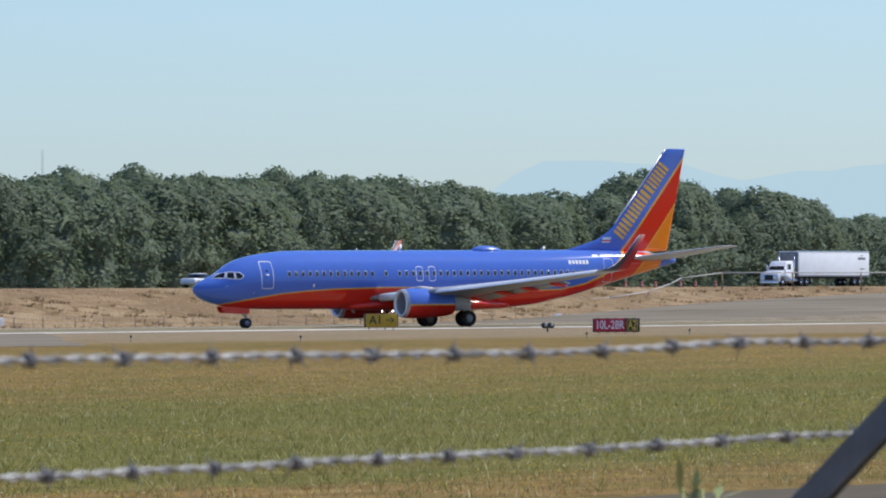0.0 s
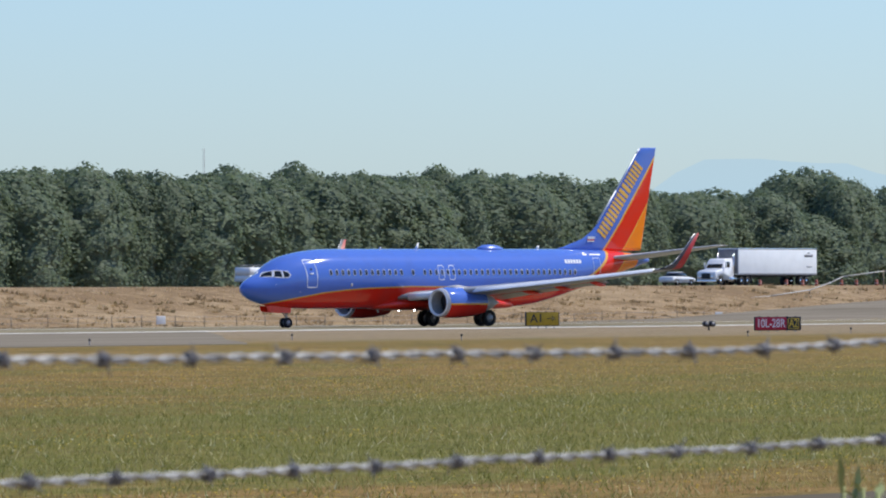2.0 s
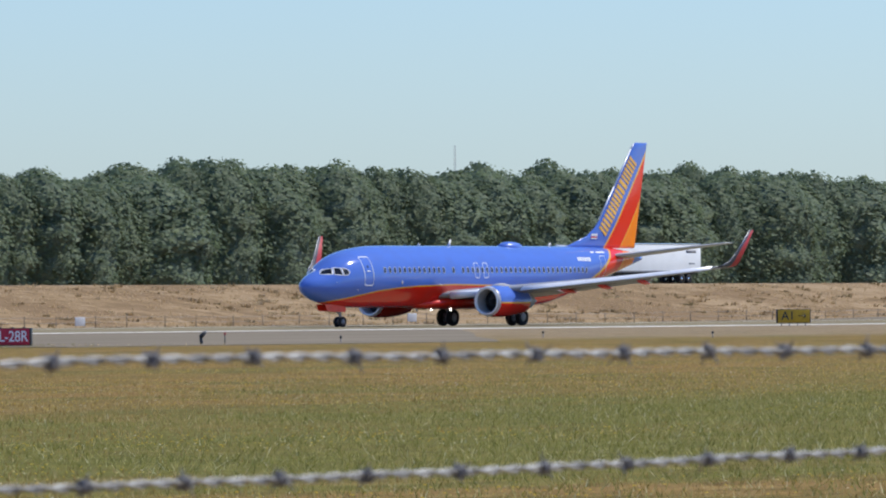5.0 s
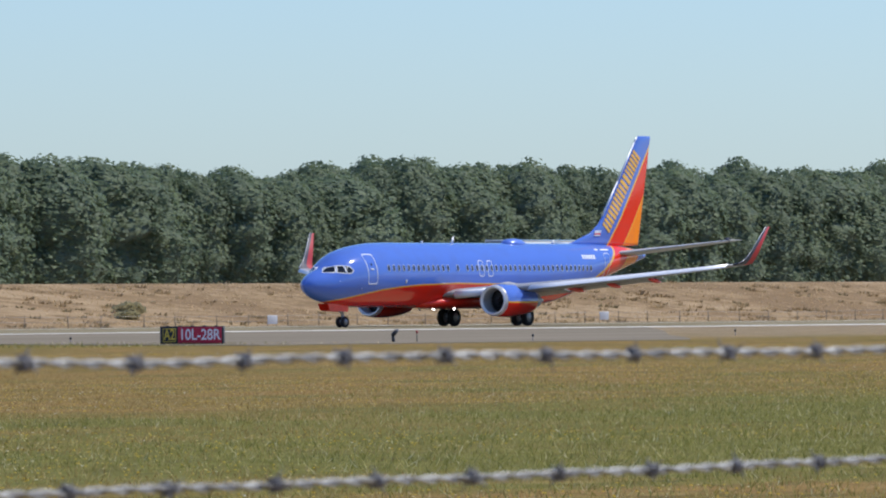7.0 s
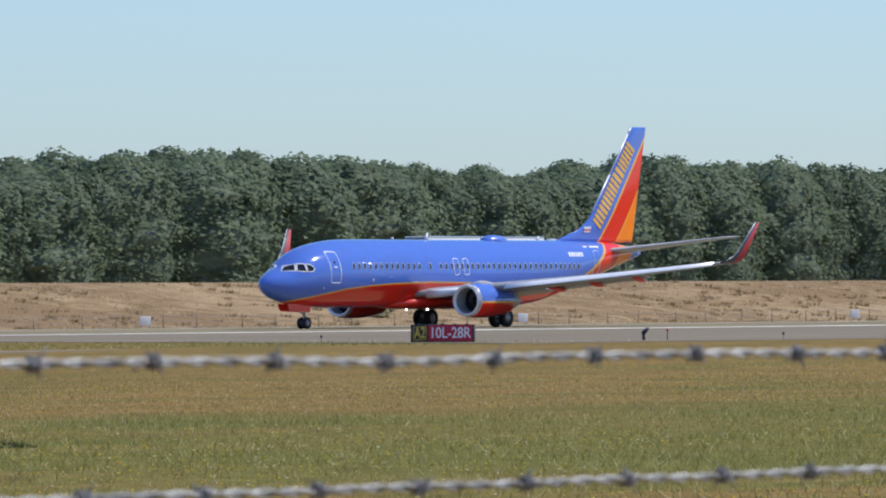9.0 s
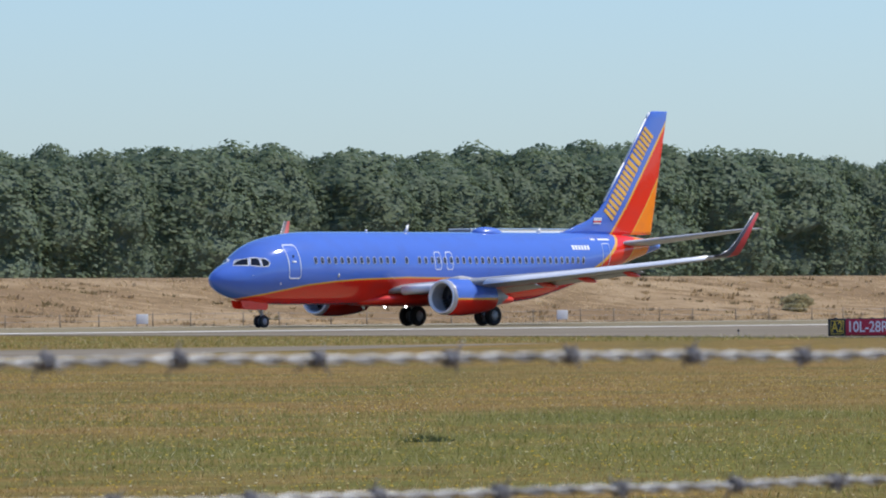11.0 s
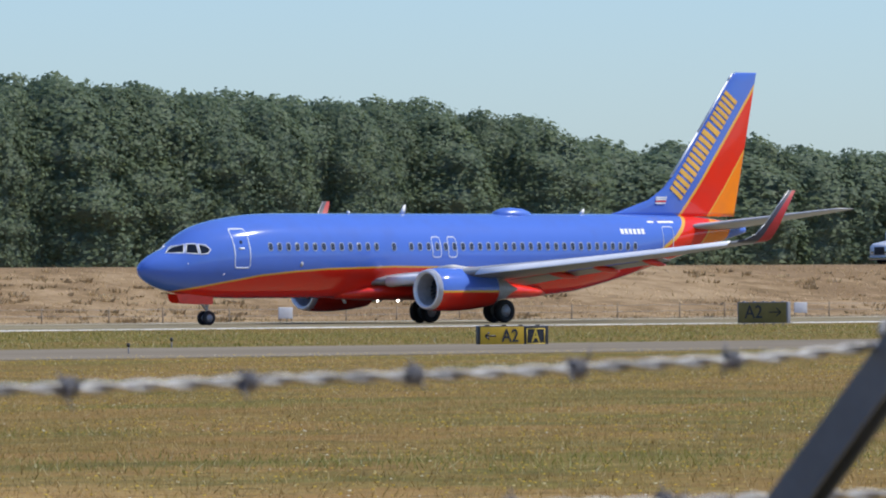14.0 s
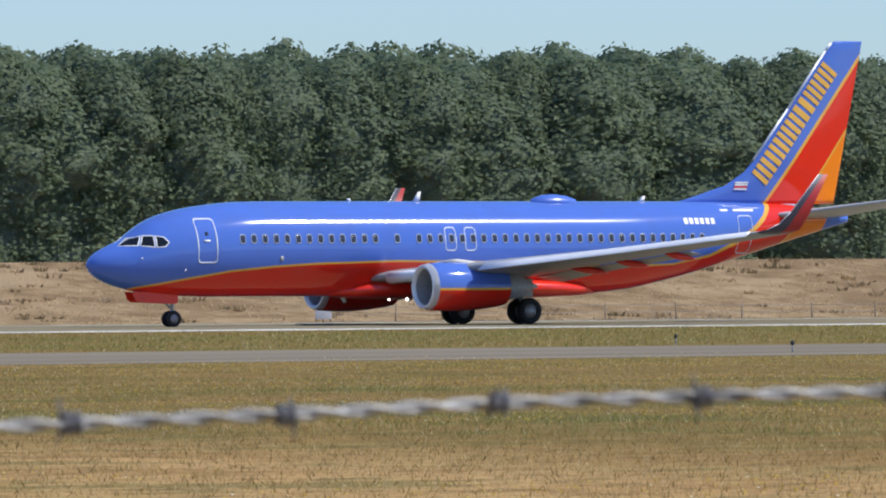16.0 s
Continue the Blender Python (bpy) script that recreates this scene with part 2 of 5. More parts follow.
def rounded(b0, b1, z0, z1, r, per=4, edge=5, lean=0.0):
    """The outline of a rounded rectangle, with extra points along its long sides."""
    out = []
    for cx, cz, a0 in ((b1 - r, z1 - r, 0), (b0 + r, z1 - r, 90), (b0 + r, z0 + r, 180), (b1 - r, z0 + r, 270)):
        for i in range(per + 1):
            a = radians(a0 + 90 * i / per)
            out.append((cx + r * math.cos(a), cz + r * math.sin(a)))
        if a0 in (90, 270):
            za, zb = (z1 - r, z0 + r) if a0 == 90 else (z0 + r, z1 - r)
            out += [(b0 if a0 == 90 else b1, za + (zb - za) * i / edge) for i in range(1, edge)]
    return [(b + lean * (z - z0), z) for b, z in out]


def aerofoil(n=12):
    """Unit chord outline: (along, up) from the trailing edge over the top to the nose and back below."""
    top, low = [], []
    for i in range(n + 1):
        x = 0.5 * (1 + math.cos(math.pi * i / n))
        y = 0.36 * (0.2969 * math.sqrt(x) - 0.126 * x - 0.3516 * x ** 2 + 0.2843 * x ** 3 - 0.1015 * x ** 4) / 0.12 * 0.12 * 5 / 3
        top.append((x, y))
        low.append((x, -y * 0.75))
    return top + low[::-1][1:-1]


FOIL = aerofoil()


def lift(stations, upright=False):
    """Sections of a wing: (le_b, chord, y, z, thickness, lean in degrees)."""
    rings = []
    for le, ch, y, z, th, lean in stations:
        c, s = math.cos(radians(lean)), math.sin(radians(lean))
        r = []
        for u, w in FOIL:
            up = w * ch * th / 0.12
            r.append((-(le + u * ch), y + (up if upright else -up * s), z if upright else z + up * c))
        rings.append(r)
    return rings


def mirrored(bm, side):
    if side < 0:
        bmesh.ops.scale(bm, vec=(1, -1, 1), verts=bm.verts)
        bmesh.ops.reverse_faces(bm, faces=bm.faces)
    return bm


WING = [(12.6, 8.2, 1.2, 1.98, 0.10, 5), (13.3, 7.5, 1.9, 2.08, 0.10, 6), (15.35, 5.6, 5.6, 2.42, 0.12, 6), (18.3, 4.05, 10.5, 2.95, 0.11, 7), (22.2, 1.95, 16.6, 3.70, 0.10, 8), (22.55, 1.75, 17.0, 3.77, 0.10, 9)]
WINGLET = [(22.55, 1.75, 17.0, 3.77, 0.10, 9), (22.85, 1.6, 17.25, 3.87, 0.09, 35), (23.35, 1.2, 17.42, 4.12, 0.08, 62), (23.85, 0.95, 17.55, 4.6, 0.08, 76), (25.0, 0.45, 17.92, 6.18, 0.08, 78)]


def wing_at(y):
    ys = [s[2] for s in WING]
    return tuple(float(np.interp(y, ys, [s[k] for s in WING])) for k in (0, 1, 3))


def airliner():
    plane = thing("airliner", "blue and red twin-engine jet airliner rolling along the runway", "aeroplane")
    bm = bmesh.new()
    bs = [0.0, 0.04, 0.1, 0.17, 0.25, 0.35, 0.48, 0.62, 0.8] + [1 + 0.25 * i for i in range(28)] + [8 + 0.5 * i for i in range(32)] + [24 + 0.35 * i for i in range(40)] + [37.9]
    loft(bm, [[skin(b, 2 * math.pi * i / 72) for i in range(72)] for b in bs])
    part("fuselage", bm, M_BODY, plane)
    # belly fairing
    bm = bmesh.new()
    rings = []
    for b, w, lo, hi in ((11.2, 0.4, 1.3, 1.5), (12.2, 1.35, 1.18, 1.8), (13.5, 1.80, 1.13, 2.0), (16, 1.92, 1.11, 2.05), (20, 1.92, 1.11, 2.05), (22, 1.75, 1.14, 1.95), (23.6, 1.3, 1.20, 1.8), (24.6, 0.4, 1.28, 1.5)):
        rings.append([(-b, w * math.copysign(abs(math.cos(a)) ** 0.7, math.cos(a)), (lo + hi) / 2 + (hi - lo) / 2 * math.copysign(abs(math.sin(a)) ** 0.8, math.sin(a)))
                      for a in (2 * math.pi * i / 40 for i in range(40))])
    loft(bm, rings)
    part("belly_fairing", bm, M_REDP, plane, "red belly fairing")
    # fin with its dorsal fillet
    bm = bmesh.new()
    rows = [(28.6, 9.0, 5.2, 0.012), (29.6, 7.9, 5.42, 0.02), (31.6, 5.85, 6.02, 0.045), (32.55, 4.95, 6.6, 0.07), (33.1, 4.5, 7.15, 0.085), (34.9, 3.15, 9.4, 0.085), (36.9, 1.65, 12.0, 0.085), (37.22, 1.42, 12.36, 0.08), (37.36, 1.2, 12.45, 0.04)]
    rings = []
    for le, ch, z, th in rows:
        te = 37.25 + (z - 5.2) * 0.215
        rings.append([(-(le + u * (te - le)), w * (te - le) * th / 0.12, z) for u, w in [(u, w if i < 13 else w / 0.75) for i, (u, w) in enumerate(FOIL)]])
    loft(bm, rings)
    fin = part("fin", bm, M_FIN, plane, "tail fin in slanting blue, red and orange bands")
    # fin leading edge, bare metal
    bm = bmesh.new()
    for (le, z), (le2, z2) in zip([(33.1, 7.15), (34.9, 9.4), (36.9, 12.0), (37.22, 12.36)], [(34.9, 9.4), (36.9, 12.0), (37.22, 12.36)]):
        rod(bm, (-le + 0.03, 0, z), (-le2 + 0.03, 0, z2), 0.055, 0.055, 8)
    part("leading_edge", bm, M_SILVER, fin)
    for side in (1, -1):
        # block letters of the airline name as plain gold bars
        d = Vector((-(37.42 - 33.62), 0, 11.5 - 6.55))
        d.normalize()
        up = Vector((0.79, 0, 0.61))
        x = 0.0
        for w in (0.60, 0.66, 0.62, 0.58, 0.64, 0.80, 0.54, 0.58, 0.56):
            bm = bmesh.new()
            for u0, u1 in ((0.0, 0.38), (0.60, 1.0)):
                o = Vector((-33.62, 0, 6.02)) + d * x
                q = [o + d * (w * 0.94 * u0), o + d * (w * 0.94 * u1), o + d * (w * 0.94 * u1) + up * 0.92, o + d * (w * 0.94 * u0) + up * 0.92]
                f = [bm.verts.new((p.x, side * (fin_half(-p.x, p.z) + 0.045), p.z)) for p in q]
                k = [bm.verts.new((p.x, side * (fin_half(-p.x, p.z) - 0.03), p.z)) for p in q]
                bm.faces.new(f)
                for i in range(4):
                    bm.faces.new((f[i], f[(i + 1) % 4], k[(i + 1) % 4], k[i]))
            bmesh.ops.recalc_face_normals(bm, faces=bm.faces)
            part("lettering_bar", bm, M_GOLD, fin, smooth=False)
            x += w * 1.14
        # flag at the foot of the fin
        for i in range(4):
            bm = bmesh.new()
            z = 5.82 + i * 0.095
            q = [(31.95 + i * 0.03, z), (32.60 + i * 0.03, z), (32.60 + i * 0.03, z + 0.07), (31.95 + i * 0.03, z + 0.07)]
            f = [bm.verts.new((-b, side * (fin_half(b, zz) + 0.04), zz)) for b, zz in q]
            k = [bm.verts.new((-b, side * (fin_half(b, zz) - 0.03), zz)) for b, zz in q]
            bm.faces.new(f)
            for n in range(4):
                bm.faces.new((f[n], f[(n + 1) % 4], k[(n + 1) % 4], k[n]))
            bmesh.ops.recalc_face_normals(bm, faces=bm.faces)
            part("flag_stripe", bm, M_REDP if i == 1 else M_WHITE, fin, smooth=False)
    for side in (1, -1):
        # wing: grey box, bright slats, winglet, flaps, fairings
        bm = mirrored(loft(bmesh.new(), lift(WING)), side)
        wing = part("wing", bm, M_WING, plane, "grey swept wing")
        bm = bmesh.new()
        for y0, y1 in ((6.2, 16.75),):
            rings = []
            for i in range(7):
                le, ch, z = wing_at(y0 + (y1 - y0) * i / 6)
                y = y0 + (y1 - y0) * i / 6
                hl = 0.13 + 0.018 * ch
                rings.append([(-(le - 0.10 - 0.95 * hl * math.cos(a) - 0.03 * math.sin(a)), y, z - 0.02 - 0.70 * hl * math.cos(a) + 0.035 * math.sin(a)) for a in (2 * math.pi * k / 14 for k in range(14))])
            loft(bm, rings)
        part("slat", mirrored(bm, side), M_SLAT, wing, "bright metal leading-edge slats")
        bm = bmesh.new()
        rings = []
        for y in (2.0, 2.9, 3.8):
            le, ch, z = wing_at(y)
            rings.append([(-(le - 0.10 + 0.08 * ch * (1 - math.cos(a)) * 0.5), y, z - 0.07 + 0.036 * ch * math.sin(a)) for a in (2 * math.pi * k / 14 for k in range(14))])
        loft(bm, rings)
        part("leading_edge_flap", mirrored(bm, side), M_SLAT, wing)
        for y0, y1 in ((2.1, 5.3), (5.9, 11.6)):
            bm = bmesh.new()
            rings = []
            for i in range(4):
                y = y0 + (y1 - y0) * i / 3
                le, ch, z = wing_at(y)
                te = le + ch
                rings.append([(-(te - 0.15 + u * 0.17 * ch), y, z - 0.05 - u * 0.035 * ch + w * ch * 0.12) for u, w in FOIL])
            loft(bm, rings)
            part("flap", mirrored(bm, side), M_WING, wing)
        for y, l in ((6.2, 1.9), (8.6, 1.7), (11.2, 1.5)):
            le, ch, z = wing_at(y)
            bm = bmesh.new()
            b0 = le + ch - l * 0.62
            rings = [[(-(b0 + l * s), y + 0.13 * r * math.cos(a), z - 0.10 - 0.22 * s + 0.15 * r * math.sin(a)) for a in (2 * math.pi * k / 12 for k in range(12))]
                     for s, r in ((0, 0.15), (0.12, 0.6), (0.35, 1.0), (0.65, 0.95), (0.88, 0.5), (1.0, 0.08))]
            loft(bm, rings)
            part("flap_track_fairing", mirrored(bm, side), M_REDP, wing, "red flap track fairing")
        bm = mirrored(loft(bmesh.new(), lift(WINGLET)), side)
        let = part("winglet", bm, M_LET, wing, "upturned red winglet with pale leading edge")
        bm = bmesh.new()
        for a, b in zip(WINGLET[1:], WINGLET[2:]):
            rod(bm, (-a[0], a[2], a[3]), (-b[0], b[2], b[3]), 0.018, 0.014, 8)
        part("winglet_edge", mirrored(bm, side), M_SILVER, wing)
        # tailplane
        bm = mirrored(loft(bmesh.new(), lift([(33.3, 4.2, 0.3, 4.62, 0.10, 7), (34.0, 3.7, 1.0, 4.72, 0.10, 7), (37.55, 1.45, 6.95, 5.46, 0.09, 7), (37.95, 1.0, 7.17, 5.50, 0.06, 7)])), side)
        part("tailplane", bm, M_TAIL, plane, "grey tailplane")
        # engine
        bm = bmesh.new()
        rings = []
        prof = [(13.62, 0.80), (13.50, 0.84), (13.45, 0.90), (13.50, 0.97), (13.75, 1.04), (14.3, 1.09), (15.2, 1.10), (16.2, 1.03), (17.0, 0.92), (17.35, 0.84)]
        for b, r in prof:
            rings.append([(-b, 4.83 + r * math.cos(a), 1.60 + r * math.sin(a) * (0.98 if math.sin(a) > 0 else 0.93)) for a in (2 * math.pi * k / 48 for k in range(48))])
        loft(bm, rings[3:], caps=False)
        eng = part("engine", mirrored(bm, side), M_ENG, plane, "engine nacelle, blue above and red below")
        bm = loft(bmesh.new(), rings[:5], caps=False)
        part("intake_lip", mirrored(bm, side), M_SLAT, eng, "polished metal intake lip")
        bm = bmesh.new()
        loft(bm, [[(-b, 4.83 + r * math.cos(a), 1.60 + r * math.sin(a)) for a in (2 * math.pi * k / 48 for k in range(48))] for b, r in ((13.62, 0.80), (14.0, 0.77), (14.6, 0.77))], caps=False)
        part("intake_duct", mirrored(bm, side), M_GEAR, eng)
        bm = bmesh.new()
        for k in range(24):
            a = 2 * math.pi * k / 24
            m = Matrix.Translation((-14.45, 4.83, 1.60)) @ Matrix.Rotation(a, 4, "X") @ Matrix.Translation((0, 0, 0.45)) @ Matrix.Rotation(0.7, 4, "Z")
            box(bm, -0.01, 0.01, -0.09, 0.09, -0.3, 0.31, 0, m)
        bmesh.ops.create_cone(bm, segments=20, radius1=0.26, radius2=0.01, depth=0.5, cap_ends=True, matrix=Matrix.Translation((-14.2, 4.83, 1.60)) @ Matrix.Rotation(math.pi / 2, 4, "Y"))
        bmesh.ops.create_circle(bm, cap_ends=True, segments=32, radius=0.78, matrix=Matrix.Translation((-14.6, 4.83, 1.60)) @ Matrix.Rotation(math.pi / 2, 4, "Y"))
        part("fan", mirrored(bm, side), M_FAN, eng, "dark fan blades and spinner")
        bm = bmesh.new()
        loft(bm, [[(-b, 4.83 + r * math.cos(a), 1.62 + r * math.sin(a)) for a in (2 * math.pi * k / 32 for k in range(32))] for b, r in ((17.1, 0.62), (17.6, 0.60), (18.3, 0.45), (18.7, 0.22), (19.1, 0.05))])
        part("exhaust_cone", mirrored(bm, side), M_GEAR, eng)
        bm = bmesh.new()
        loft(bm, [[(-13.9 - s * 0.2, 4.83 + y, z) for s, y, z in ((0, 0, 2.55), (2.0, 0.2, 2.62), (14, 0.2, 2.5), (17, 0, 2.35), (14, -0.2, 2.5), (2.0, -0.2, 2.62))],
                  [(-13.9 - s * 0.2, 4.83 + y, z) for s, y, z in ((2.0, 0, 2.72), (6.0, 0.22, 2.80), (14, 0.22, 2.6), (18, 0, 2.4), (14, -0.22, 2.6), (6.0, -0.22, 2.80))]])
        part("pylon", mirrored(bm, side), M_WING, eng)
        # cabin windows, doors, exits
        for i in range(45):
            b = 6.49 + 0.533 * i
            if i in (13, 15) or b > 29.9:
                continue
            bm = bmesh.new()
            patch(bm, rounded(b - 0.105, b + 0.105, 3.53, 3.86, 0.09, 3, 2), side, 0.006, 0.004, 2)
            pane = part("cabin_window", bm, M_CABIN, plane)
            bm = bmesh.new()
            band(bm, rounded(b - 0.125, b + 0.125, 3.51, 3.88, 0.10, 3, 2), side, 0.022, 0.014)
            part("window_frame", bm, M_TRIM, pane)
        for name, b0, b1, z0, z1, r, w in (("front_door", 4.42, 5.28, 2.70, 4.55, 0.14, 0.035), ("rear_door", 31.5, 32.25, 3.02, 4.66, 0.14, 0.022), ("overwing_exit", 16.31, 16.83, 3.18, 4.16, 0.14, 0.028), ("overwing_exit", 17.29, 17.81, 3.18, 4.16, 0.14, 0.028)):
            bm = bmesh.new()
            band(bm, rounded(b0, b1, z0, z1, r, 4, 9), side, w, 0.010)
            part(name, bm, M_LINE, plane, "door outlined in pale paint")
        bm = bmesh.new()
        patch(bm, [(4.85 + 0.08 * math.cos(k * 0.63), 3.92 + 0.08 * math.sin(k * 0.63)) for k in range(10)], side, 0.01, 0.004, 1)
        part("door_window", bm, M_CABIN, plane)
        bm = bmesh.new()
        patch(bm, rounded(4.68, 4.98, 3.58, 3.66, 0.03, 2, 2), side, 0.02, 0.004, 1)
        part("door_handle", bm, M_WHITE, plane)
        bm = bmesh.new()
        patch(bm, [(8.35 + 0.09 * math.cos(k * 0.63), 2.86 + 0.12 * math.sin(k * 0.63)) for k in range(10)], side, 0.01, 0.004, 1)
        part("service_panel", bm, M_GEAR, plane)
        # registration as plain bars
        for k in range(6):
            bm = bmesh.new()
            b = 28.55 + k * 0.29
            patch(bm, [(b, 4.30), (b + 0.2, 4.30), (b + 0.2, 4.56), (b, 4.56)], side, 0.008, 0.004, 1)
            part("registration_bar", bm, M_WHITE, plane, smooth=False)
        for b0, b1 in ((30.7, 31.1), (31.4, 32.5)):
            bm = bmesh.new()
            patch(bm, [(b0, 4.86), (b1, 4.86), (b1, 4.95), (b0, 4.95)], side, 0.008, 0.004, 1)
            part("small_lettering_bar", bm, M_WHITE, plane, smooth=False)
        # flight deck windows
        for q in ([(1.25, 3.42), (1.76, 3.72), (2.14, 3.83), (1.92, 3.42)], [(2.00, 3.42), (2.22, 3.84), (2.58, 3.84), (2.55, 3.36)], [(2.63, 3.35), (2.66, 3.83), (2.98, 3.78), (3.16, 3.56), (2.98, 3.38)]):
            bm = bmesh.new()
            fine = []
            for (a, b) in zip(q, q[1:] + q[:1]):
                fine += [(a[0] + (b[0] - a[0]) * k / 4, a[1] + (b[1] - a[1]) * k / 4) for k in range(4)]
            patch(bm, fine, side, 0.008, 0.004, 3)
            w = part("cockpit_window", bm, M_PANE, plane)
            bm = bmesh.new()
            band(bm, fine, side, 0.022, 0.014)
            part("window_frame", bm, M_WHITE, w)
        bm = bmesh.new()
        part("probe", rod(bm, skin_z(2.0, 2.9, side), skin_z(1.9, 2.88, side, 0.14), 0.025, 0.015, 8), M_WHITE, plane)
        part("probe", rod(bmesh.new(), skin_z(3.9, 2.42, side), skin_z(3.8, 2.42, side, 0.12), 0.025, 0.015, 8), M_WHITE, plane)
    # roof: aerials, dome, beacon
    for b, h in ((15.7, 0.42), (27.0, 0.24)):
        bm = bmesh.new()
        loft(bm, [[(-(b + dx), y, 5.28) for dx, y in ((0, 0), (0.15, 0.03), (0.4, 0), (0.15, -0.03))], [(-(b + dx), y, 5.31 + h) for dx, y in ((0.32, 0), (0.38, 0.015), (0.46, 0), (0.38, -0.015))]])
        part("aerial", bm, M_WHITE, plane)
    bm = bmesh.new()
    rings = []
    for s, r, h in ((0, 0.05, 0.02), (0.08, 0.35, 0.17), (0.25, 0.52, 0.30), (0.5, 0.55, 0.33), (0.75, 0.5, 0.27), (0.93, 0.32, 0.13), (1, 0.05, 0.02)):
        rings.append([(-(21.6 + 2.35 * s), r * math.cos(a), 5.24 + (h + 0.05) * max(0, math.sin(a)) - 0.1 * max(0, -math.sin(a))) for a in (2 * math.pi * k / 24 for k in range(24))])
    loft(bm, rings)
    part("antenna_dome", bm, M_BLUE, plane, "blue antenna dome on the roof")
    bm = bmesh.new()
    bmesh.ops.create_uvsphere(bm, u_segments=12, v_segments=8, radius=0.09, matrix=Matrix.Translation((-12.6, 0, 5.36)))
    part("beacon", bm, M_WHITE, plane)
    # landing gear
    wheels = []

    def wheel(gear, x, y, r, w, hub):
        bm = bmesh.new()
        prof = [(r * 0.55, -w * 0.42), (r * 0.82, -w * 0.5), (r * 0.96, -w * 0.38), (r, -w * 0.15), (r, w * 0.15), (r * 0.96, w * 0.38), (r * 0.82, w * 0.5), (r * 0.55, w * 0.42)]
        loft(bm, [[(q * math.cos(a), v, q * math.sin(a)) for a in (2 * math.pi * k / 32 for k in range(32))] for q, v in prof], caps=False)
        ob = part("wheel", bm, M_TYRE, plane, "black tyre on a grey wheel")
        ob.location = (x, y, r)
        bm = bmesh.new()
        for v in (-1, 1):
            bmesh.ops.create_cone(bm, cap_ends=True, segments=24, radius1=r * 0.56, radius2=r * 0.5, depth=0.06, matrix=Matrix.Translation((0, v * w * 0.3, 0)) @ Matrix.Rotation(-v * math.pi / 2, 4, "X"))
            for k in range(6):
                a = k * math.pi / 3
                bmesh.ops.create_cone(bm, cap_ends=True, segments=8, radius1=r * 0.07, radius2=r * 0.07, depth=0.05, matrix=Matrix.Translation((r * 0.33 * math.cos(a), v * w * 0.36, r * 0.33 * math.sin(a))) @ Matrix.Rotation(math.pi / 2, 4, "X"))
        part("rim", bm, hub, ob)
        wheels.append((ob, (x, y, r)))
    bm = bmesh.new()
    rod(bm, (-4.1, 0, 1.5), (-4.02, 0, 0.35), 0.09, 0.07)
    rod(bm, (-4.02, -0.22, 0.34), (-4.02, 0.22, 0.34), 0.05)
    rod(bm, (-3.2, 0, 1.45), (-4.0, 0, 0.8), 0.05)
    rod(bm, (-4.25, 0, 0.75), (-4.0, 0, 0.42), 0.03)
    part("nose_gear", bm, M_GEAR, plane)
    for s in (1, -1):
        bm = bmesh.new()
        loft(bm, [[(x, 0.36 * s + y, z) for x, z in ((-2.0, 1.50), (-2.12, 1.16), (-2.3, 1.06), (-4.05, 0.98), (-4.15, 1.06), (-4.15, 1.45))] for y in (-0.02, 0.02)])
        part("gear_door", bm, M_REDP, plane, "red nose gear door", False)
        wheel(None, -4.02, 0.21 * s, 0.345, 0.2, M_HUB)
        bm = bmesh.new()
        rod(bm, (-19.45, 2.6 * s, 2.1), (-19.6, 2.86 * s, 0.55), 0.13, 0.11)
        rod(bm, (-19.6, 2.3 * s, 0.55), (-19.6, 3.4 * s, 0.55), 0.07)
        rod(bm, (-19.3, 1.5 * s, 1.5), (-19.55, 2.75 * s, 1.0), 0.06)
        rod(bm, (-20.0, 2.8 * s, 1.35), (-19.65, 2.86 * s, 0.62), 0.04)
        box(bm, -19.95, -19.15, 2.98 * s - 0.02, 2.98 * s + 0.02, 1.15, 1.95, 0.015)
        part("main_gear", bm, M_GEAR, plane)
        wheel(None, -19.6, 2.46 * s, 0.565, 0.4, M_HUB)
        wheel(None, -19.6, 3.27 * s, 0.565, 0.4, M_HUB)
        bm = rod(bmesh.new(), (-15.2, 0.8 * s, 1.14), (-15.0, 0.8 * s, 1.12), 0.09, 0.10, 16)
        rod(bm, (-15.25, 0.8 * s, 1.27), (-15.17, 0.8 * s, 1.12), 0.04, 0.04, 8)
        lamp = part("landing_light", bm, M_SILVER, plane)
        part("lens", rod(bmesh.new(), (-15.0, 0.8 * s, 1.12), (-14.985, 0.8 * s, 1.12), 0.085, 0.08, 16), M_LIT, lamp, "lit landing light lens")
    bm = bmesh.new()
    loft(bm, [[(-12.1 - dx, y, 1.28) for dx, y in ((0, 0), (0.12, 0.03), (0.3, 0), (0.12, -0.03))], [(-12.3 - dx, y, 0.98) for dx, y in ((0, 0), (0.1, 0.02), (0.18, 0), (0.1, -0.02))]])
    part("aerial", bm, M_WHITE, plane)
    return plane, wheels


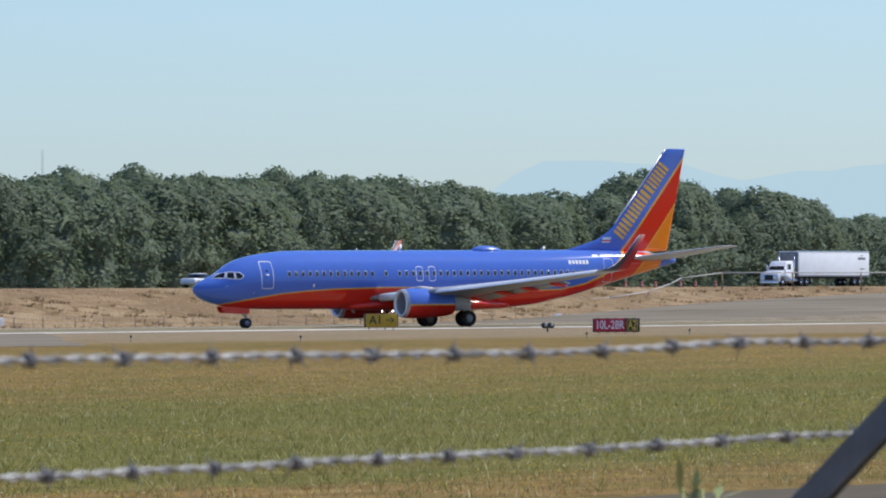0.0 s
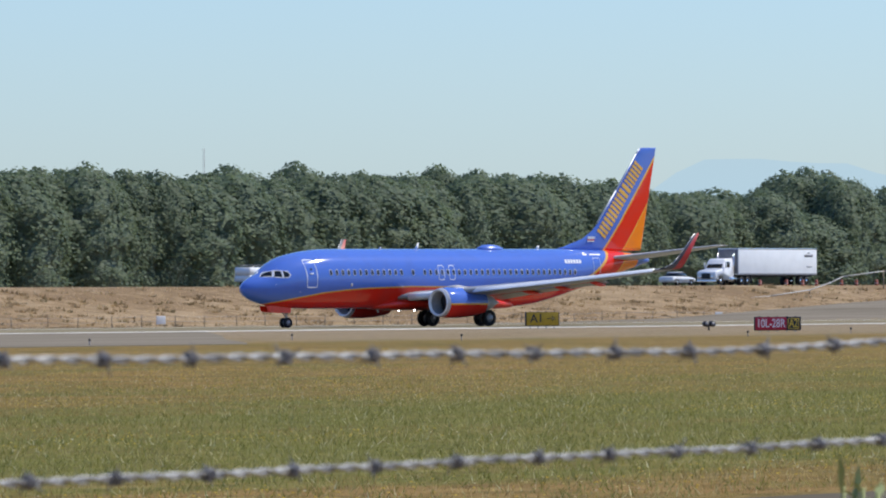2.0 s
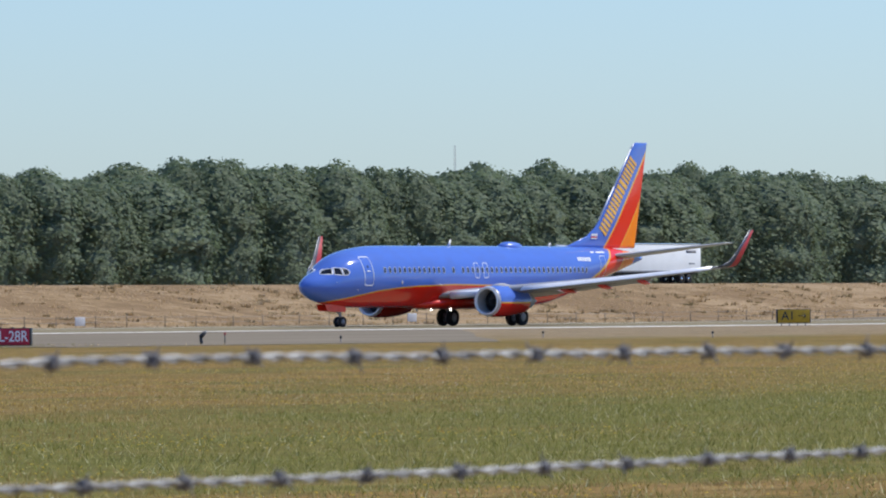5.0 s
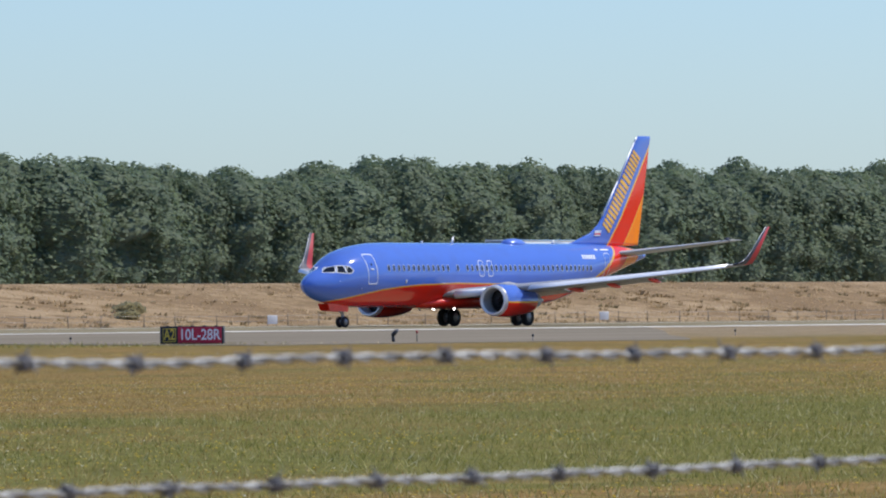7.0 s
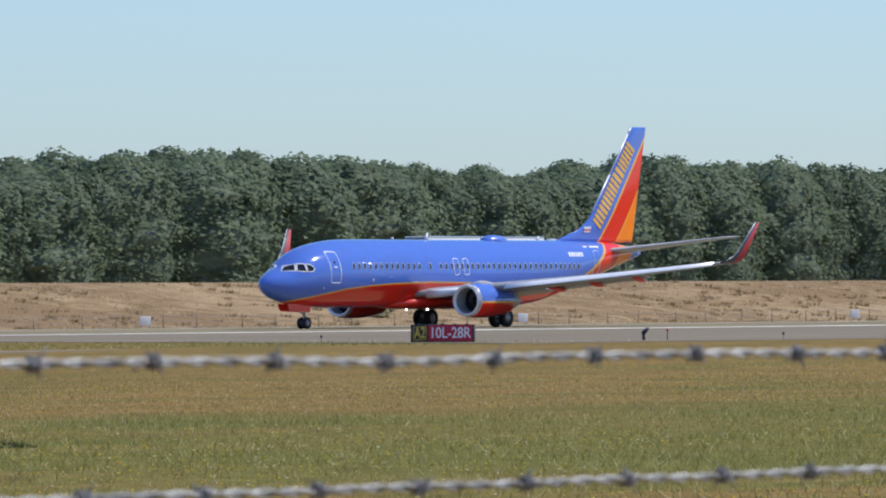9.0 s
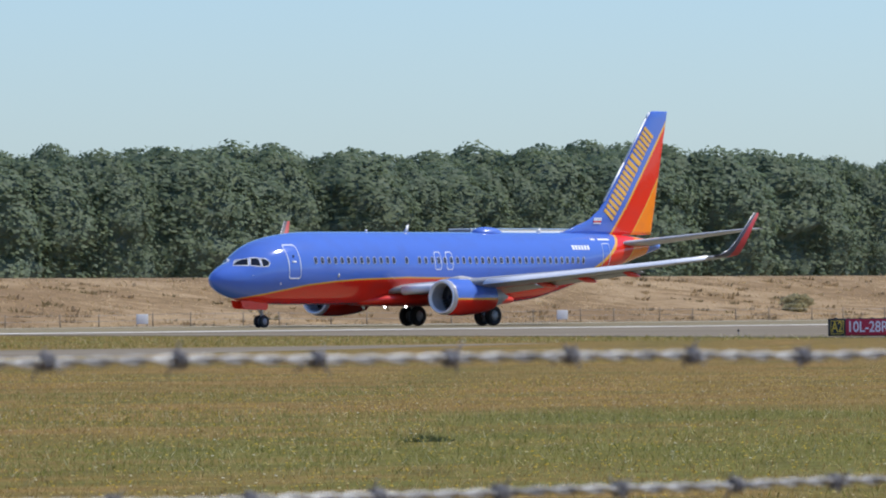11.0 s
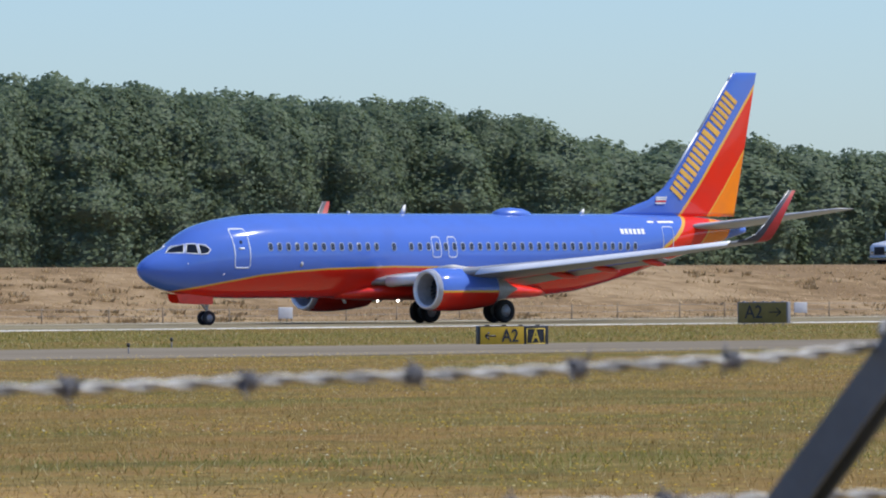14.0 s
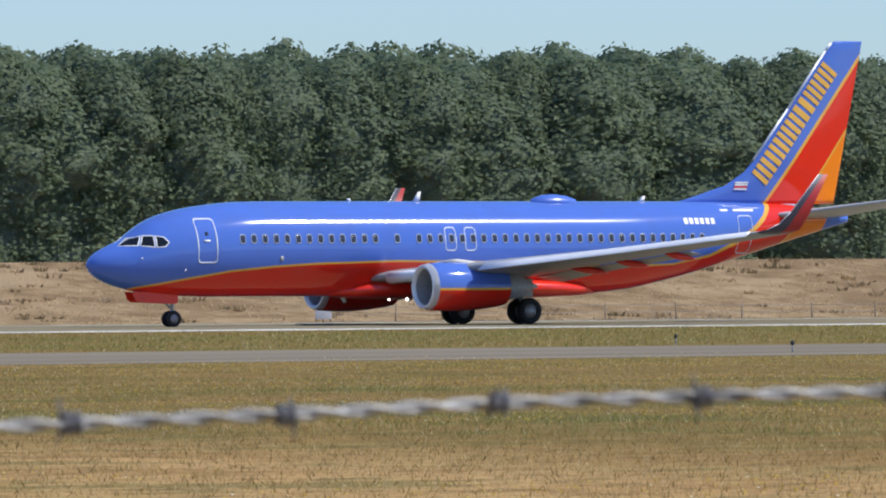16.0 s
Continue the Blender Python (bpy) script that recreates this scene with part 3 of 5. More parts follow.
def fin_half(b, z):
    """Half the fin's thickness at (b, z)."""
    rows = ((5.2, 28.6, 0.012), (5.42, 29.6, 0.02), (6.02, 31.6, 0.045), (6.6, 32.55, 0.07), (7.15, 33.1, 0.085), (9.4, 34.9, 0.085), (12.0, 36.9, 0.085), (12.38, 37.33, 0.08))
    zs = [r[0] for r in rows]
    le, th = float(np.interp(z, zs, [r[1] for r in rows])), float(np.interp(z, zs, [r[2] for r in rows]))
    te = 37.25 + (z - 5.2) * 0.215
    u = min(1, max(0, (b - le) / (te - le)))
    return float(np.interp(u, [p[0] for p in FOIL[:13]][::-1], [p[1] for p in FOIL[:13]][::-1])) * (te - le) * th / 0.12


plane, plane_wheels = airliner()

# ---- ground, runway, taxiways, levee ----
def field_material():
    """Summer grass: green and straw-coloured patches drawn out along the mowing, tufts, bare brown spots."""
    m = mat("field_grass", (0.1, 0.1, 0.04), 0.95)
    g = G(m)
    c, s = g.n("TexCoord"), g.n("SeparateXYZ")
    g.link(c.outputs["Object"], s.inputs[0])
    x, y = s.outputs["X"], s.outputs["Y"]
    far = g.noise(g.coords((0.012, 0.05, 1)), 1.0, 5, 0.6)
    mid = g.noise(g.coords((0.10, 0.35, 1)), 1.0, 5, 0.65)
    fine = g.noise(g.coords((1.6, 2.2, 1)), 1.0, 6, 0.7)
    tuft = g.noise(g.coords((9, 9, 1)), 1.0, 4, 0.7)
    green = g.ramp(tuft, [(0.3, (0.070, 0.073, 0.012)), (0.5, (0.146, 0.140, 0.026)), (0.7, (0.250, 0.220, 0.052))])
    brown = g.ramp(tuft, [(0.3, (0.102, 0.068, 0.016)), (0.5, (0.210, 0.137, 0.035)), (0.7, (0.340, 0.238, 0.073))])
    straw = g.ramp(tuft, [(0.3, (0.285, 0.165, 0.058)), (0.5, (0.475, 0.292, 0.115)), (0.72, (0.70, 0.49, 0.225))])
    # green belt, drier towards the runway
    edge = g.math("SUBTRACT", y, g.math("MULTIPLY", g.math("SUBTRACT", x, 50), 0.35))
    belt = g.math("MULTIPLY", g.step(y, 30, 36), g.math("SUBTRACT", 1, g.step(edge, 42, 58)))
    belt = g.math("MULTIPLY", belt, g.step(x, 36, 50))
    verge = g.math("MULTIPLY", g.math("MULTIPLY", g.step(y, 159, 163), g.math("SUBTRACT", 1, g.step(y, 232, 240))), g.math("SUBTRACT", 1, g.step(x, 205, 230)))
    belt = g.math("MAXIMUM", belt, g.math("MULTIPLY", verge, 0.35))
    k = g.math("ADD", g.math("MULTIPLY", far, 0.9), g.math("MULTIPLY", mid, 0.8))
    k = g.math("ADD", k, g.math("MULTIPLY", fine, 0.5))
    k = g.math("SUBTRACT", k, g.math("MULTIPLY", belt, 0.34))
    col = g.mix(g.step(k, 0.84, 1.08), green, brown)
    dry = g.math("MULTIPLY", g.math("SUBTRACT", 1, g.step(x, 28, 35)), g.math("SUBTRACT", 1, g.step(y, 58, 70)))
    dry = g.math("MULTIPLY", dry, g.step(g.math("ADD", mid, fine), 0.56, 0.90))
    beyond = g.step(y, 292, 312)
    col = g.mix(g.math("MAXIMUM", dry, 0.0), col, straw)
    # levee and the strip before it: dry, with darker scrub
    scrub = g.noise(g.coords((0.42, 0.34, 1.0)), 1.0, 9, 0.74)
    patch_k = g.noise(g.coords((0.06, 0.05, 0.2)), 1.0, 5, 0.65)
    lev = g.ramp(scrub, [(0.36, (0.19, 0.128, 0.064)), (0.47, (0.27, 0.182, 0.093)), (0.54, (0.335, 0.232, 0.124)), (0.66, (0.43, 0.31, 0.18))])
    lev = g.mix(g.math("MULTIPLY", g.step(patch_k, 0.50, 0.58), 0.70), lev, (0.235, 0.155, 0.080))
    lev = g.mix(g.math("MULTIPLY", g.step(patch_k, 0.46, 0.36), 0.65), lev, (0.46, 0.335, 0.195))
    foot = g.math("SUBTRACT", 1, g.step(g.math("ADD", y, g.math("MULTIPLY", patch_k, 24)), 366, 380))
    lev = g.mix(g.math("MULTIPLY", foot, 0.5), lev, g.mix(g.step(scrub, 0.40, 0.60), (0.33, 0.225, 0.105), (0.56, 0.41, 0.215)))
    col = g.mix(beyond, col, lev)
    # bare tan earth and short straw between the taxiway and the runway
    bare = g.math("MULTIPLY", g.step(g.math("SUBTRACT", x, g.math("MULTIPLY", y, 1.30)), 0, 30), g.math("MULTIPLY", g.step(y, 160, 176), g.math("SUBTRACT", 1, g.step(y, 244, 250))))
    col = g.mix(g.math("MULTIPLY", bare, 0.85), col, g.mix(g.step(mid, 0.35, 0.65), (0.25, 0.188, 0.120), (0.38, 0.295, 0.20)))
    # scorched and greener patches
    pat, pat2 = g.noise(g.coords((0.20, 0.24, 1)), 1.0, 7, 0.68), g.noise(g.coords((0.42, 0.5, 1), turn=(0, 0, 0.4)), 1.0, 7, 0.7)
    open_field = g.math("MULTIPLY", g.math("SUBTRACT", 1, g.step(y, 150, 240)), g.math("MULTIPLY_ADD", belt, -0.8, 1.0))
    col = g.mix(g.math("MULTIPLY", g.step(pat, 0.50, 0.57), g.math("MULTIPLY", open_field, 0.62)), col, (0.30, 0.170, 0.058))
    col = g.mix(g.math("MULTIPLY", g.step(pat, 0.47, 0.41), g.math("MULTIPLY", open_field, 0.55)), col, (0.085, 0.098, 0.020))
    col = g.mix(g.math("MULTIPLY", g.step(pat2, 0.53, 0.62), g.math("MULTIPLY", open_field, 0.45)), col, (0.34, 0.245, 0.090))
    # tufts and stalks: light and dark flecks
    fleck = g.math("ADD", g.math("MULTIPLY", g.noise(g.coords((1.3, 1.5, 1)), 1.0, 6, 0.75), 0.55), g.math("MULTIPLY", g.noise(g.coords((6, 6, 1)), 1.0, 3, 0.75), 0.45))
    near = g.math("SUBTRACT", 1, beyond)
    col = g.mix(g.math("MULTIPLY", g.step(fleck, 0.51, 0.40), g.math("MULTIPLY", near, 0.70)), col, (0.060, 0.050, 0.014))
    col = g.mix(g.math("MULTIPLY", g.step(fleck, 0.53, 0.64), g.math("MULTIPLY", near, 0.50)), col, (0.36, 0.31, 0.115))
    g.color(g.mix(g.math("ADD", 0.05, g.math("MULTIPLY", beyond, 0.08)), col, (0.03, 0.02, 0.012)))
    g.b.inputs["Specular IOR Level"].default_value = 0.1
    g.bump(g.math("ADD", tuft, fine), 0.7, 0.06)
    return m


def asphalt(name, tone=0.14, warm=1.0):
    m = mat(name, (tone, tone, tone), 0.85)
    g = G(m)
    a, b = g.noise(g.coords((0.03, 0.2, 1)), 1, 5), g.noise(g.coords((3, 3, 3)), 1, 6, 0.7)
    k = g.math("ADD", g.math("MULTIPLY", a, 0.7), g.math("MULTIPLY", b, 0.4))
    g.color(g.mix(g.step(k, 0.38, 0.72), (tone * 0.86, tone * 0.74, tone * 0.56 * warm), (tone * 1.46, tone * 1.27, tone * 0.98 * warm)))
    g.b.inputs["Specular IOR Level"].default_value = 0.0
    g.bump(b, 0.4, 0.01)
    return m


M_FIELD = field_material()
M_RUNWAY, M_TAXI, M_ROAD = asphalt("runway_concrete", 0.20, 0.85), asphalt("taxiway_asphalt", 0.182), asphalt("road_asphalt", 0.11)
M_PAINT = worn("runway_paint", (0.66, 0.63, 0.56), 0.7, 0.0, 0.12, 0.32)
M_PAINT.node_tree.nodes["Principled BSDF"].inputs["Specular IOR Level"].default_value = 0.1

CREST = 3.45


def ground_z(x, y):
    prof = [(-6000, -0.6), (12, -0.6), (24, 0.0), (296, 0.0), (325, -0.5), (356, -0.55), (366, 0.1), (376, 1.3), (386, 2.75), (392, CREST - 0.1), (394, CREST), (406, CREST), (412, CREST - 0.3), (430, 1.2), (460, 0.8), (6000, 0.8)]
    z = float(np.interp(y, [p[0] for p in prof], [p[1] for p in prof]))
    if 296 < y < 394:
        n = noise.noise(Vector((x * 0.05, y * 0.12, 0))) * 0.13 + noise.noise(Vector((x * 0.22, y * 0.2, 5))) * 0.06
        z += n * min(1, (y - 296) / 60) * (0.35 if y > 391 else 1)
    return z


def ground():
    xs = [-6000, -2500, -900, -300, -100, 0, 60, 120] + [160 + 3.0 * i for i in range(300)] + [1100, 1300, 1800, 3000, 6000]
    ys = [-6000, -2000, -500, -100, 0, 12, 24, 60, 120, 200, 260, 296, 305, 315, 325, 335, 345, 352] + [356 + 2 * i for i in range(20)] + [397, 402, 406, 412, 420, 430, 460, 600, 1000, 2000, 6000]
    vs = [(x, y, ground_z(x, y)) for y in ys for x in xs]
    n = len(xs)
    fs = [(j * n + i, j * n + i + 1, (j + 1) * n + i + 1, (j + 1) * n + i) for j in range(len(ys) - 1) for i in range(n - 1)]
    me = bpy.data.meshes.new("ground")
    me.from_pydata(vs, [], fs)
    me.materials.append(M_FIELD)
    for p in me.polygons:
        p.use_smooth = True
    tagged(new("ground", me), "dry summer airfield grass rising to a brown levee", "ground", kind="structure")


def slab(name, outline, m, z0, z1, label, category="pavement"):
    bm = bmesh.new()
    top = [bm.verts.new((x, y, z1)) for x, y in outline]
    low = [bm.verts.new((x, y, z0)) for x, y in outline]
    bm.faces.new(top)
    for i in range(len(top)):
        j = (i + 1) % len(top)
        bm.faces.new((top[i], low[i], low[j], top[j]))
    bmesh.ops.recalc_face_normals(bm, faces=bm.faces)
    return tagged(new(name, mesh(name, bm, m, False)), label, category, kind="structure")


ground()
slab("runway", [(-1500, 247.44), (2500, 247.44), (2500, 300), (-1500, 300)], M_RUNWAY, -0.3, 0.058, "long pale grey runway with a white edge line", "runway")
bm = loft(bmesh.new(), [[(x, 245.7, -0.2), (x, 245.7, 0.026), (x, 247.4, 0.047), (x, 247.42, -0.2)] for x in (-1500, 0, 150, 300, 450, 700, 2500)])
tagged(new("runway_line", mesh("runway_line", bm, M_PAINT, False)), "white painted runway edge line", "line", kind="structure")
slab("runway_line", [(-1500, 291), (2500, 291), (2500, 291.9), (-1500, 291.9)], M_PAINT, 0.0, 0.064, "white painted runway edge line", "line")
# holding area between the parallel taxiway and the runway
slab("taxiway_holding_area", [(204, 160), (230, 159), (240, 166), (263, 183), (300, 209), (350, 245), (238, 245), (230, 232), (225, 218), (221, 201), (214, 183), (209, 173)], M_TAXI, -0.3, 0.022, "worn grey taxiway joining the runway", "taxiway")
slab("taxiway", [(-1500, 133), (112, 133), (140, 139), (160, 148), (176, 156), (182, 159), (165, 159), (-1500, 159)], M_TAXI, -0.3, 0.014, "worn grey taxiway beside the runway", "taxiway")
slab("perimeter_road", [(-300, 20.5), (400, 20.5), (400, 26.6), (-300, 26.6)], M_ROAD, -0.8, 0.03, "narrow grey perimeter road inside the fence", "road")
slab("levee_road", [(-1500, 394.5), (2500, 394.5), (2500, 405.5), (-1500, 405.5)], M_ROAD, CREST - 0.3, CREST + 0.02, "two-lane asphalt road along the levee top", "road")


def ramp(rows):
    """An access road on a low bank: rows of (x, y_near, z_near, y_far, z_far)."""
    bm = bmesh.new()
    loft(bm, [[(x, y0 - 1.5, z0 - 1.8), (x, y0, z0), (x, (y0 + y1) / 2, (z0 + z1) / 2 + 0.06), (x, y1, z1), (x, y1 + 1.5, z1 - 1.8)] for x, y0, z0, y1, z1 in rows])
    return tagged(new("access_road", mesh("access_road", bm, M_TAXI, False)), "grey access road climbing towards the levee", "road", kind="structure")


ramp([(470, 300, 0.02, 306, 0.02), (520, 310, 0.03, 326, 0.06), (560, 320, 0.08, 340, 0.2), (600, 332, 0.22, 355, 0.75), (640, 343, 0.55, 368, 1.45), (671, 352, 0.9, 377, 1.95), (720, 361, 1.4, 385, 2.75), (790, 372, 2.2, 393, 3.5)])

# ---- trees ----
def leaf_material(name, dark, light):
    m = mat(name, dark, 0.65)
    g = G(m)
    geo = g.n("NewGeometry")
    oi = g.n("ObjectInfo")
    col = g.ramp(geo.outputs["Random Per Island"], [(0.0, dark), (0.6, tuple((a + b) / 2 for a, b in zip(dark, light))), (1.0, light)])
    col = g.mix(g.math("MULTIPLY", oi.outputs["Random"], 0.5), col, tuple(c * 0.62 for c in light))
    big = g.noise(g.coords((0.22, 0.22, 0.3)), 1, 3)
    col = g.mix(g.step(big, 0.35, 0.7), g.mix(0.45, col, dark), col)
    g.color(col)
    g.b.inputs["Specular IOR Level"].default_value = 0.22
    g.b.inputs["Roughness"].default_value = 0.55
    # thin leaves let part of the light through
    tr, mx = g.n("BsdfTranslucent"), g.n("MixShader")
    g.link(col, tr.inputs["Color"])
    mx.inputs[0].default_value = 0.48
    g.link(g.b.outputs[0], mx.inputs[1])
    g.link(tr.outputs[0], mx.inputs[2])
    out = [k for k in g.t.nodes if k.type == "OUTPUT_MATERIAL"][0]
    g.link(mx.outputs[0], out.inputs["Surface"])
    return m


M_LEAF = leaf_material("leaves", (0.138, 0.190, 0.124), (0.215, 0.268, 0.128))
# filler hull: leaf greens darkened, the shade between leaves put into colour
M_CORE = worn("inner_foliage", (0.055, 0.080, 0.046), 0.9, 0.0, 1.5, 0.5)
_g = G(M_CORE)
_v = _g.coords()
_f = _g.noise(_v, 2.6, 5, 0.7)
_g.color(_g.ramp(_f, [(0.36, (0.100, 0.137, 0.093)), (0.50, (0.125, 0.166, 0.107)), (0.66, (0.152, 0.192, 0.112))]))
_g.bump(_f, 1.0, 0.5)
M_BARK = worn("bark", (0.16, 0.13, 0.10), 0.9, 0.0, 3, 0.3)


def tree_parts(seed, height, radius, leaves):
    """Trunk with limbs, and a crown of many small leaves on uneven lobes: meshes."""
    rng = np.random.default_rng(seed)
    bm = bmesh.new()
    rod(bm, (0, 0, -0.4), (0.15, 0.1, height * 0.45), 0.32, 0.2, 8)
    rod(bm, (0.15, 0.1, height * 0.45), (0, 0, height * 0.9), 0.2, 0.05, 6)
    for i in range(9):
        a, z = i * 2.4, height * rng.uniform(0.2, 0.75)
        rod(bm, (0.1, 0.05, z * 0.8), (radius * 0.6 * math.cos(a), radius * 0.6 * math.sin(a), z), 0.08, 0.03, 5)
    trunk = mesh("trunk", bm, M_BARK)
    off = Vector(rng.uniform(0, 50, 3))

    def reach(a, s):
        """The crown's radius round its axis at the share s of the height: lumps of boughs and of twigs."""
        body = (0.72 + 0.42 * math.sin(math.pi * min(1, 0.15 + s * 0.85))) * (1 - (max(0, s - 0.66) / 0.34) ** 2.3) ** 0.52 if s < 1 else 0.0
        p = Vector((math.cos(a) * 1.5, math.sin(a) * 1.5, s * height * 0.30)) + off
        return radius * body * (1 + 0.26 * noise.noise(p) + 0.20 * noise.noise(p * 2.3) + 0.10 * noise.noise(p * 5.1))
    # inner hull: an uneven filler that closes the crown behind the leaves
    n = 16 if leaves > 6000 else 12
    rows = 24 if leaves > 6000 else 15
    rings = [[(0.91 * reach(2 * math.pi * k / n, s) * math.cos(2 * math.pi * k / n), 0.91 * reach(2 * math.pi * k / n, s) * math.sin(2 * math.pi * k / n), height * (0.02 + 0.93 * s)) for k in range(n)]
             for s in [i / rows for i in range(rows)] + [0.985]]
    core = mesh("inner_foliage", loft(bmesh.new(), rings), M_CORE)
    # sprays of leaves on the boughs
    c, nrm = [], []
    while len(c) < leaves * 0.92:
        s, a = rng.uniform(0, 1) ** 0.85, rng.uniform(0, 6.283)
        r = reach(a, s)
        if rng.uniform(0, radius * 1.2) > r + 0.35 * radius:
            continue
        q = r * (1.0 - abs(rng.normal(0, 0.05)) + (0.10 * rng.uniform() if rng.uniform() < 0.3 else 0))
        c.append((q * math.cos(a), q * math.sin(a), height * (0.02 + 0.96 * s) + rng.normal(0, 0.25)))
        nrm.append((math.cos(a), math.sin(a), 0.35 + 0.9 * max(0, s - 0.55)))
    # upright shoots that stand out of the crown
    while len(c) < leaves:
        s, a = rng.uniform(0.45, 0.95), rng.uniform(0, 6.283)
        q, l = reach(a, s) * rng.uniform(0.75, 1.0), rng.uniform(0.4, 1.1)
        for k in range(9):
            c.append((q * math.cos(a) + rng.normal(0, 0.13), q * math.sin(a) + rng.normal(0, 0.13), height * (0.02 + 0.96 * s) + l * k / 9))
            nrm.append((math.cos(a), math.sin(a), 0.5))
    c, nrm = np.array(c[:leaves]), np.array(nrm[:leaves])
    nrm = nrm + rng.normal(size=(leaves, 3)) * (0.42 if leaves > 6000 else 0.26)
    nrm /= np.linalg.norm(nrm, axis=1)[:, None]
    t = np.cross(nrm, rng.normal(size=(leaves, 3)))
    t /= np.linalg.norm(t, axis=1)[:, None]
    b = np.cross(nrm, t)
    size = rng.uniform(*((0.09, 0.21) if leaves > 6000 else (0.13, 0.29)), leaves)[:, None]
    v = np.stack([c - t * size - b * size * 0.55, c + t * size * 0.8 - b * size * 0.6, c + b * size * 0.95 + nrm * size * 0.2], 1).reshape(-1, 3)
    crown = bpy.data.meshes.new("crown")
    crown.from_pydata(v.tolist(), [], np.arange(leaves * 3).reshape(-1, 3).tolist())
    crown.materials.append(M_LEAF)
    return trunk, crown, core


def tree(seed, height, radius, leaves):
    ob = thing("cottonwood_tree", "tall dark green broadleaf tree in a dense row behind the levee", "tree", "trees behind the levee")
    trunk, crown, core = tree_parts(seed, height, radius, leaves)
    for name, me in (("trunk", trunk), ("crown", crown)):
        o = new(name, me)
        o.parent = ob
        if name == "crown":
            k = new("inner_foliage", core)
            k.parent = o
    return ob


def woods():
    rng = random.Random(7)
    # full crowns for the near stand, coarser ones for its back row and the far stand
    kinds = [tree(11 + i, 18.0, 3.4 + 0.3 * (i % 3), 12500) for i in range(7)] + [tree(31 + i, 18.0, 3.4 + 0.3 * (i % 3), 5400) for i in range(8)]
    first = [True] * len(kinds)
    spots = []
    # near stand
    for row in range(3):
        x = 196.0 + row * 2
        while x < 366 - row * 2:
            end = max(0, (x - 310) / 56)
            spots.append((row < 2, x, 441 + row * 6 + rng.uniform(-1.6, 1.6), rng.uniform(0.95, 1.03) * (0.965 + 0.03 * row) * (1 - 0.12 * end), rng.uniform(1.1, 1.65)))
            x += rng.uniform(3.6, 5.6)
    # far stand
    for row in range(2):
        x = 392.0
        while x < 1165:
            h = 0.970 + 0.05 * math.sin(x * 0.021) + 0.05 * math.sin(x * 0.057 + 1)
            h *= 0.96 + 0.15 * min(1, max(0, (x - 640) / 190)) * (1 - 0.75 * min(1, max(0, (x - 870) / 60)))
            h *= 1 + sum(k * math.exp(-((x - c) / r) ** 2) for c, r, k in ((506, 6, 0.10), (608, 28, 0.10), (758, 6, 0.08), (828, 9, 0.11), (848, 8, 0.13), (918, 20, 0.05)))
            if x > 1036:
                h *= 0.91
            elif x > 1013:
                h *= 1.05
            elif x > 1002:
                h *= 0.86
            elif x > 984:
                h *= 1.08
            elif x > 968:
                h *= 0.78
            spots.append((False, x, 570 + row * 8 + rng.uniform(-2, 2), h * rng.uniform(0.95, 1.05) * (1.015 + 0.04 * row), rng.uniform(1.3, 2.1)))
            x += rng.uniform(4.6, 7.2)
    for i, (full, x, y, h, w) in enumerate(spots):
        k = i % 7 if full else 7 + i % 8
        m = pose(x, y, ground_z(x, y) - 0.1, 0, 0, rng.uniform(0, 360))
        if first[k]:
            ob, first[k] = kinds[k], False
            ob.matrix_basis = m
        else:
            ob = copy_thing(kinds[k], m)
        ob.scale = (w, w, h)


woods()

# ---- distant hills ----
def hills():
    m = mat("haze_glow_hills", (0.30, 0.42, 0.52), 1.0)
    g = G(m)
    # distance haze is put into the hills as an even pale blue glow
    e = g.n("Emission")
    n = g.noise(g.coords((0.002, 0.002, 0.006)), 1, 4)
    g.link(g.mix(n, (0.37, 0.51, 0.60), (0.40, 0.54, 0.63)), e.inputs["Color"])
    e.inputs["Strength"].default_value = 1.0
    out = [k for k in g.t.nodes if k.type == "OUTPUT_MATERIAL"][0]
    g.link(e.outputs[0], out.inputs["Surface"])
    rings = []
    R = 4600
    pts = [(54, 0), (56.2, 26), (57.5, 44), (58.4, 70), (59.1, 96), (59.9, 94), (60.6, 84), (61.6, 92), (62.6, 102), (64, 112), (67, 100), (72, 60)]
    for i in range(80):
        a = 54 + 18 * i / 79
        h = curve_at(a, pts) + 4 * noise.noise(Vector((a * 2.5, 0, 0)))
        s, c = math.sin(radians(a)), math.cos(radians(a))
        rings.append([((R) * s, R * c, -20), ((R + 60) * s, (R + 60) * c, max(0, h)), ((R + 300) * s, (R + 300) * c, -20)])
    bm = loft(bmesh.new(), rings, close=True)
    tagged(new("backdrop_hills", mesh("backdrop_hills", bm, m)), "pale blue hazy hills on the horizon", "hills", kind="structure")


hills()

# ---- boundary fence with white boards at the foot of the levee ----
M_POST = worn("weathered_post", (0.26, 0.205, 0.14), 0.85, 0.2, 4, 0.3)
M_BOARD = worn("white_board", (0.56, 0.57, 0.58), 0.6, 0, 2, 0.12)
M_WIREFAR = worn("far_fence_wire", (0.30, 0.29, 0.27), 0.6, 0.4, 2, 0.2)


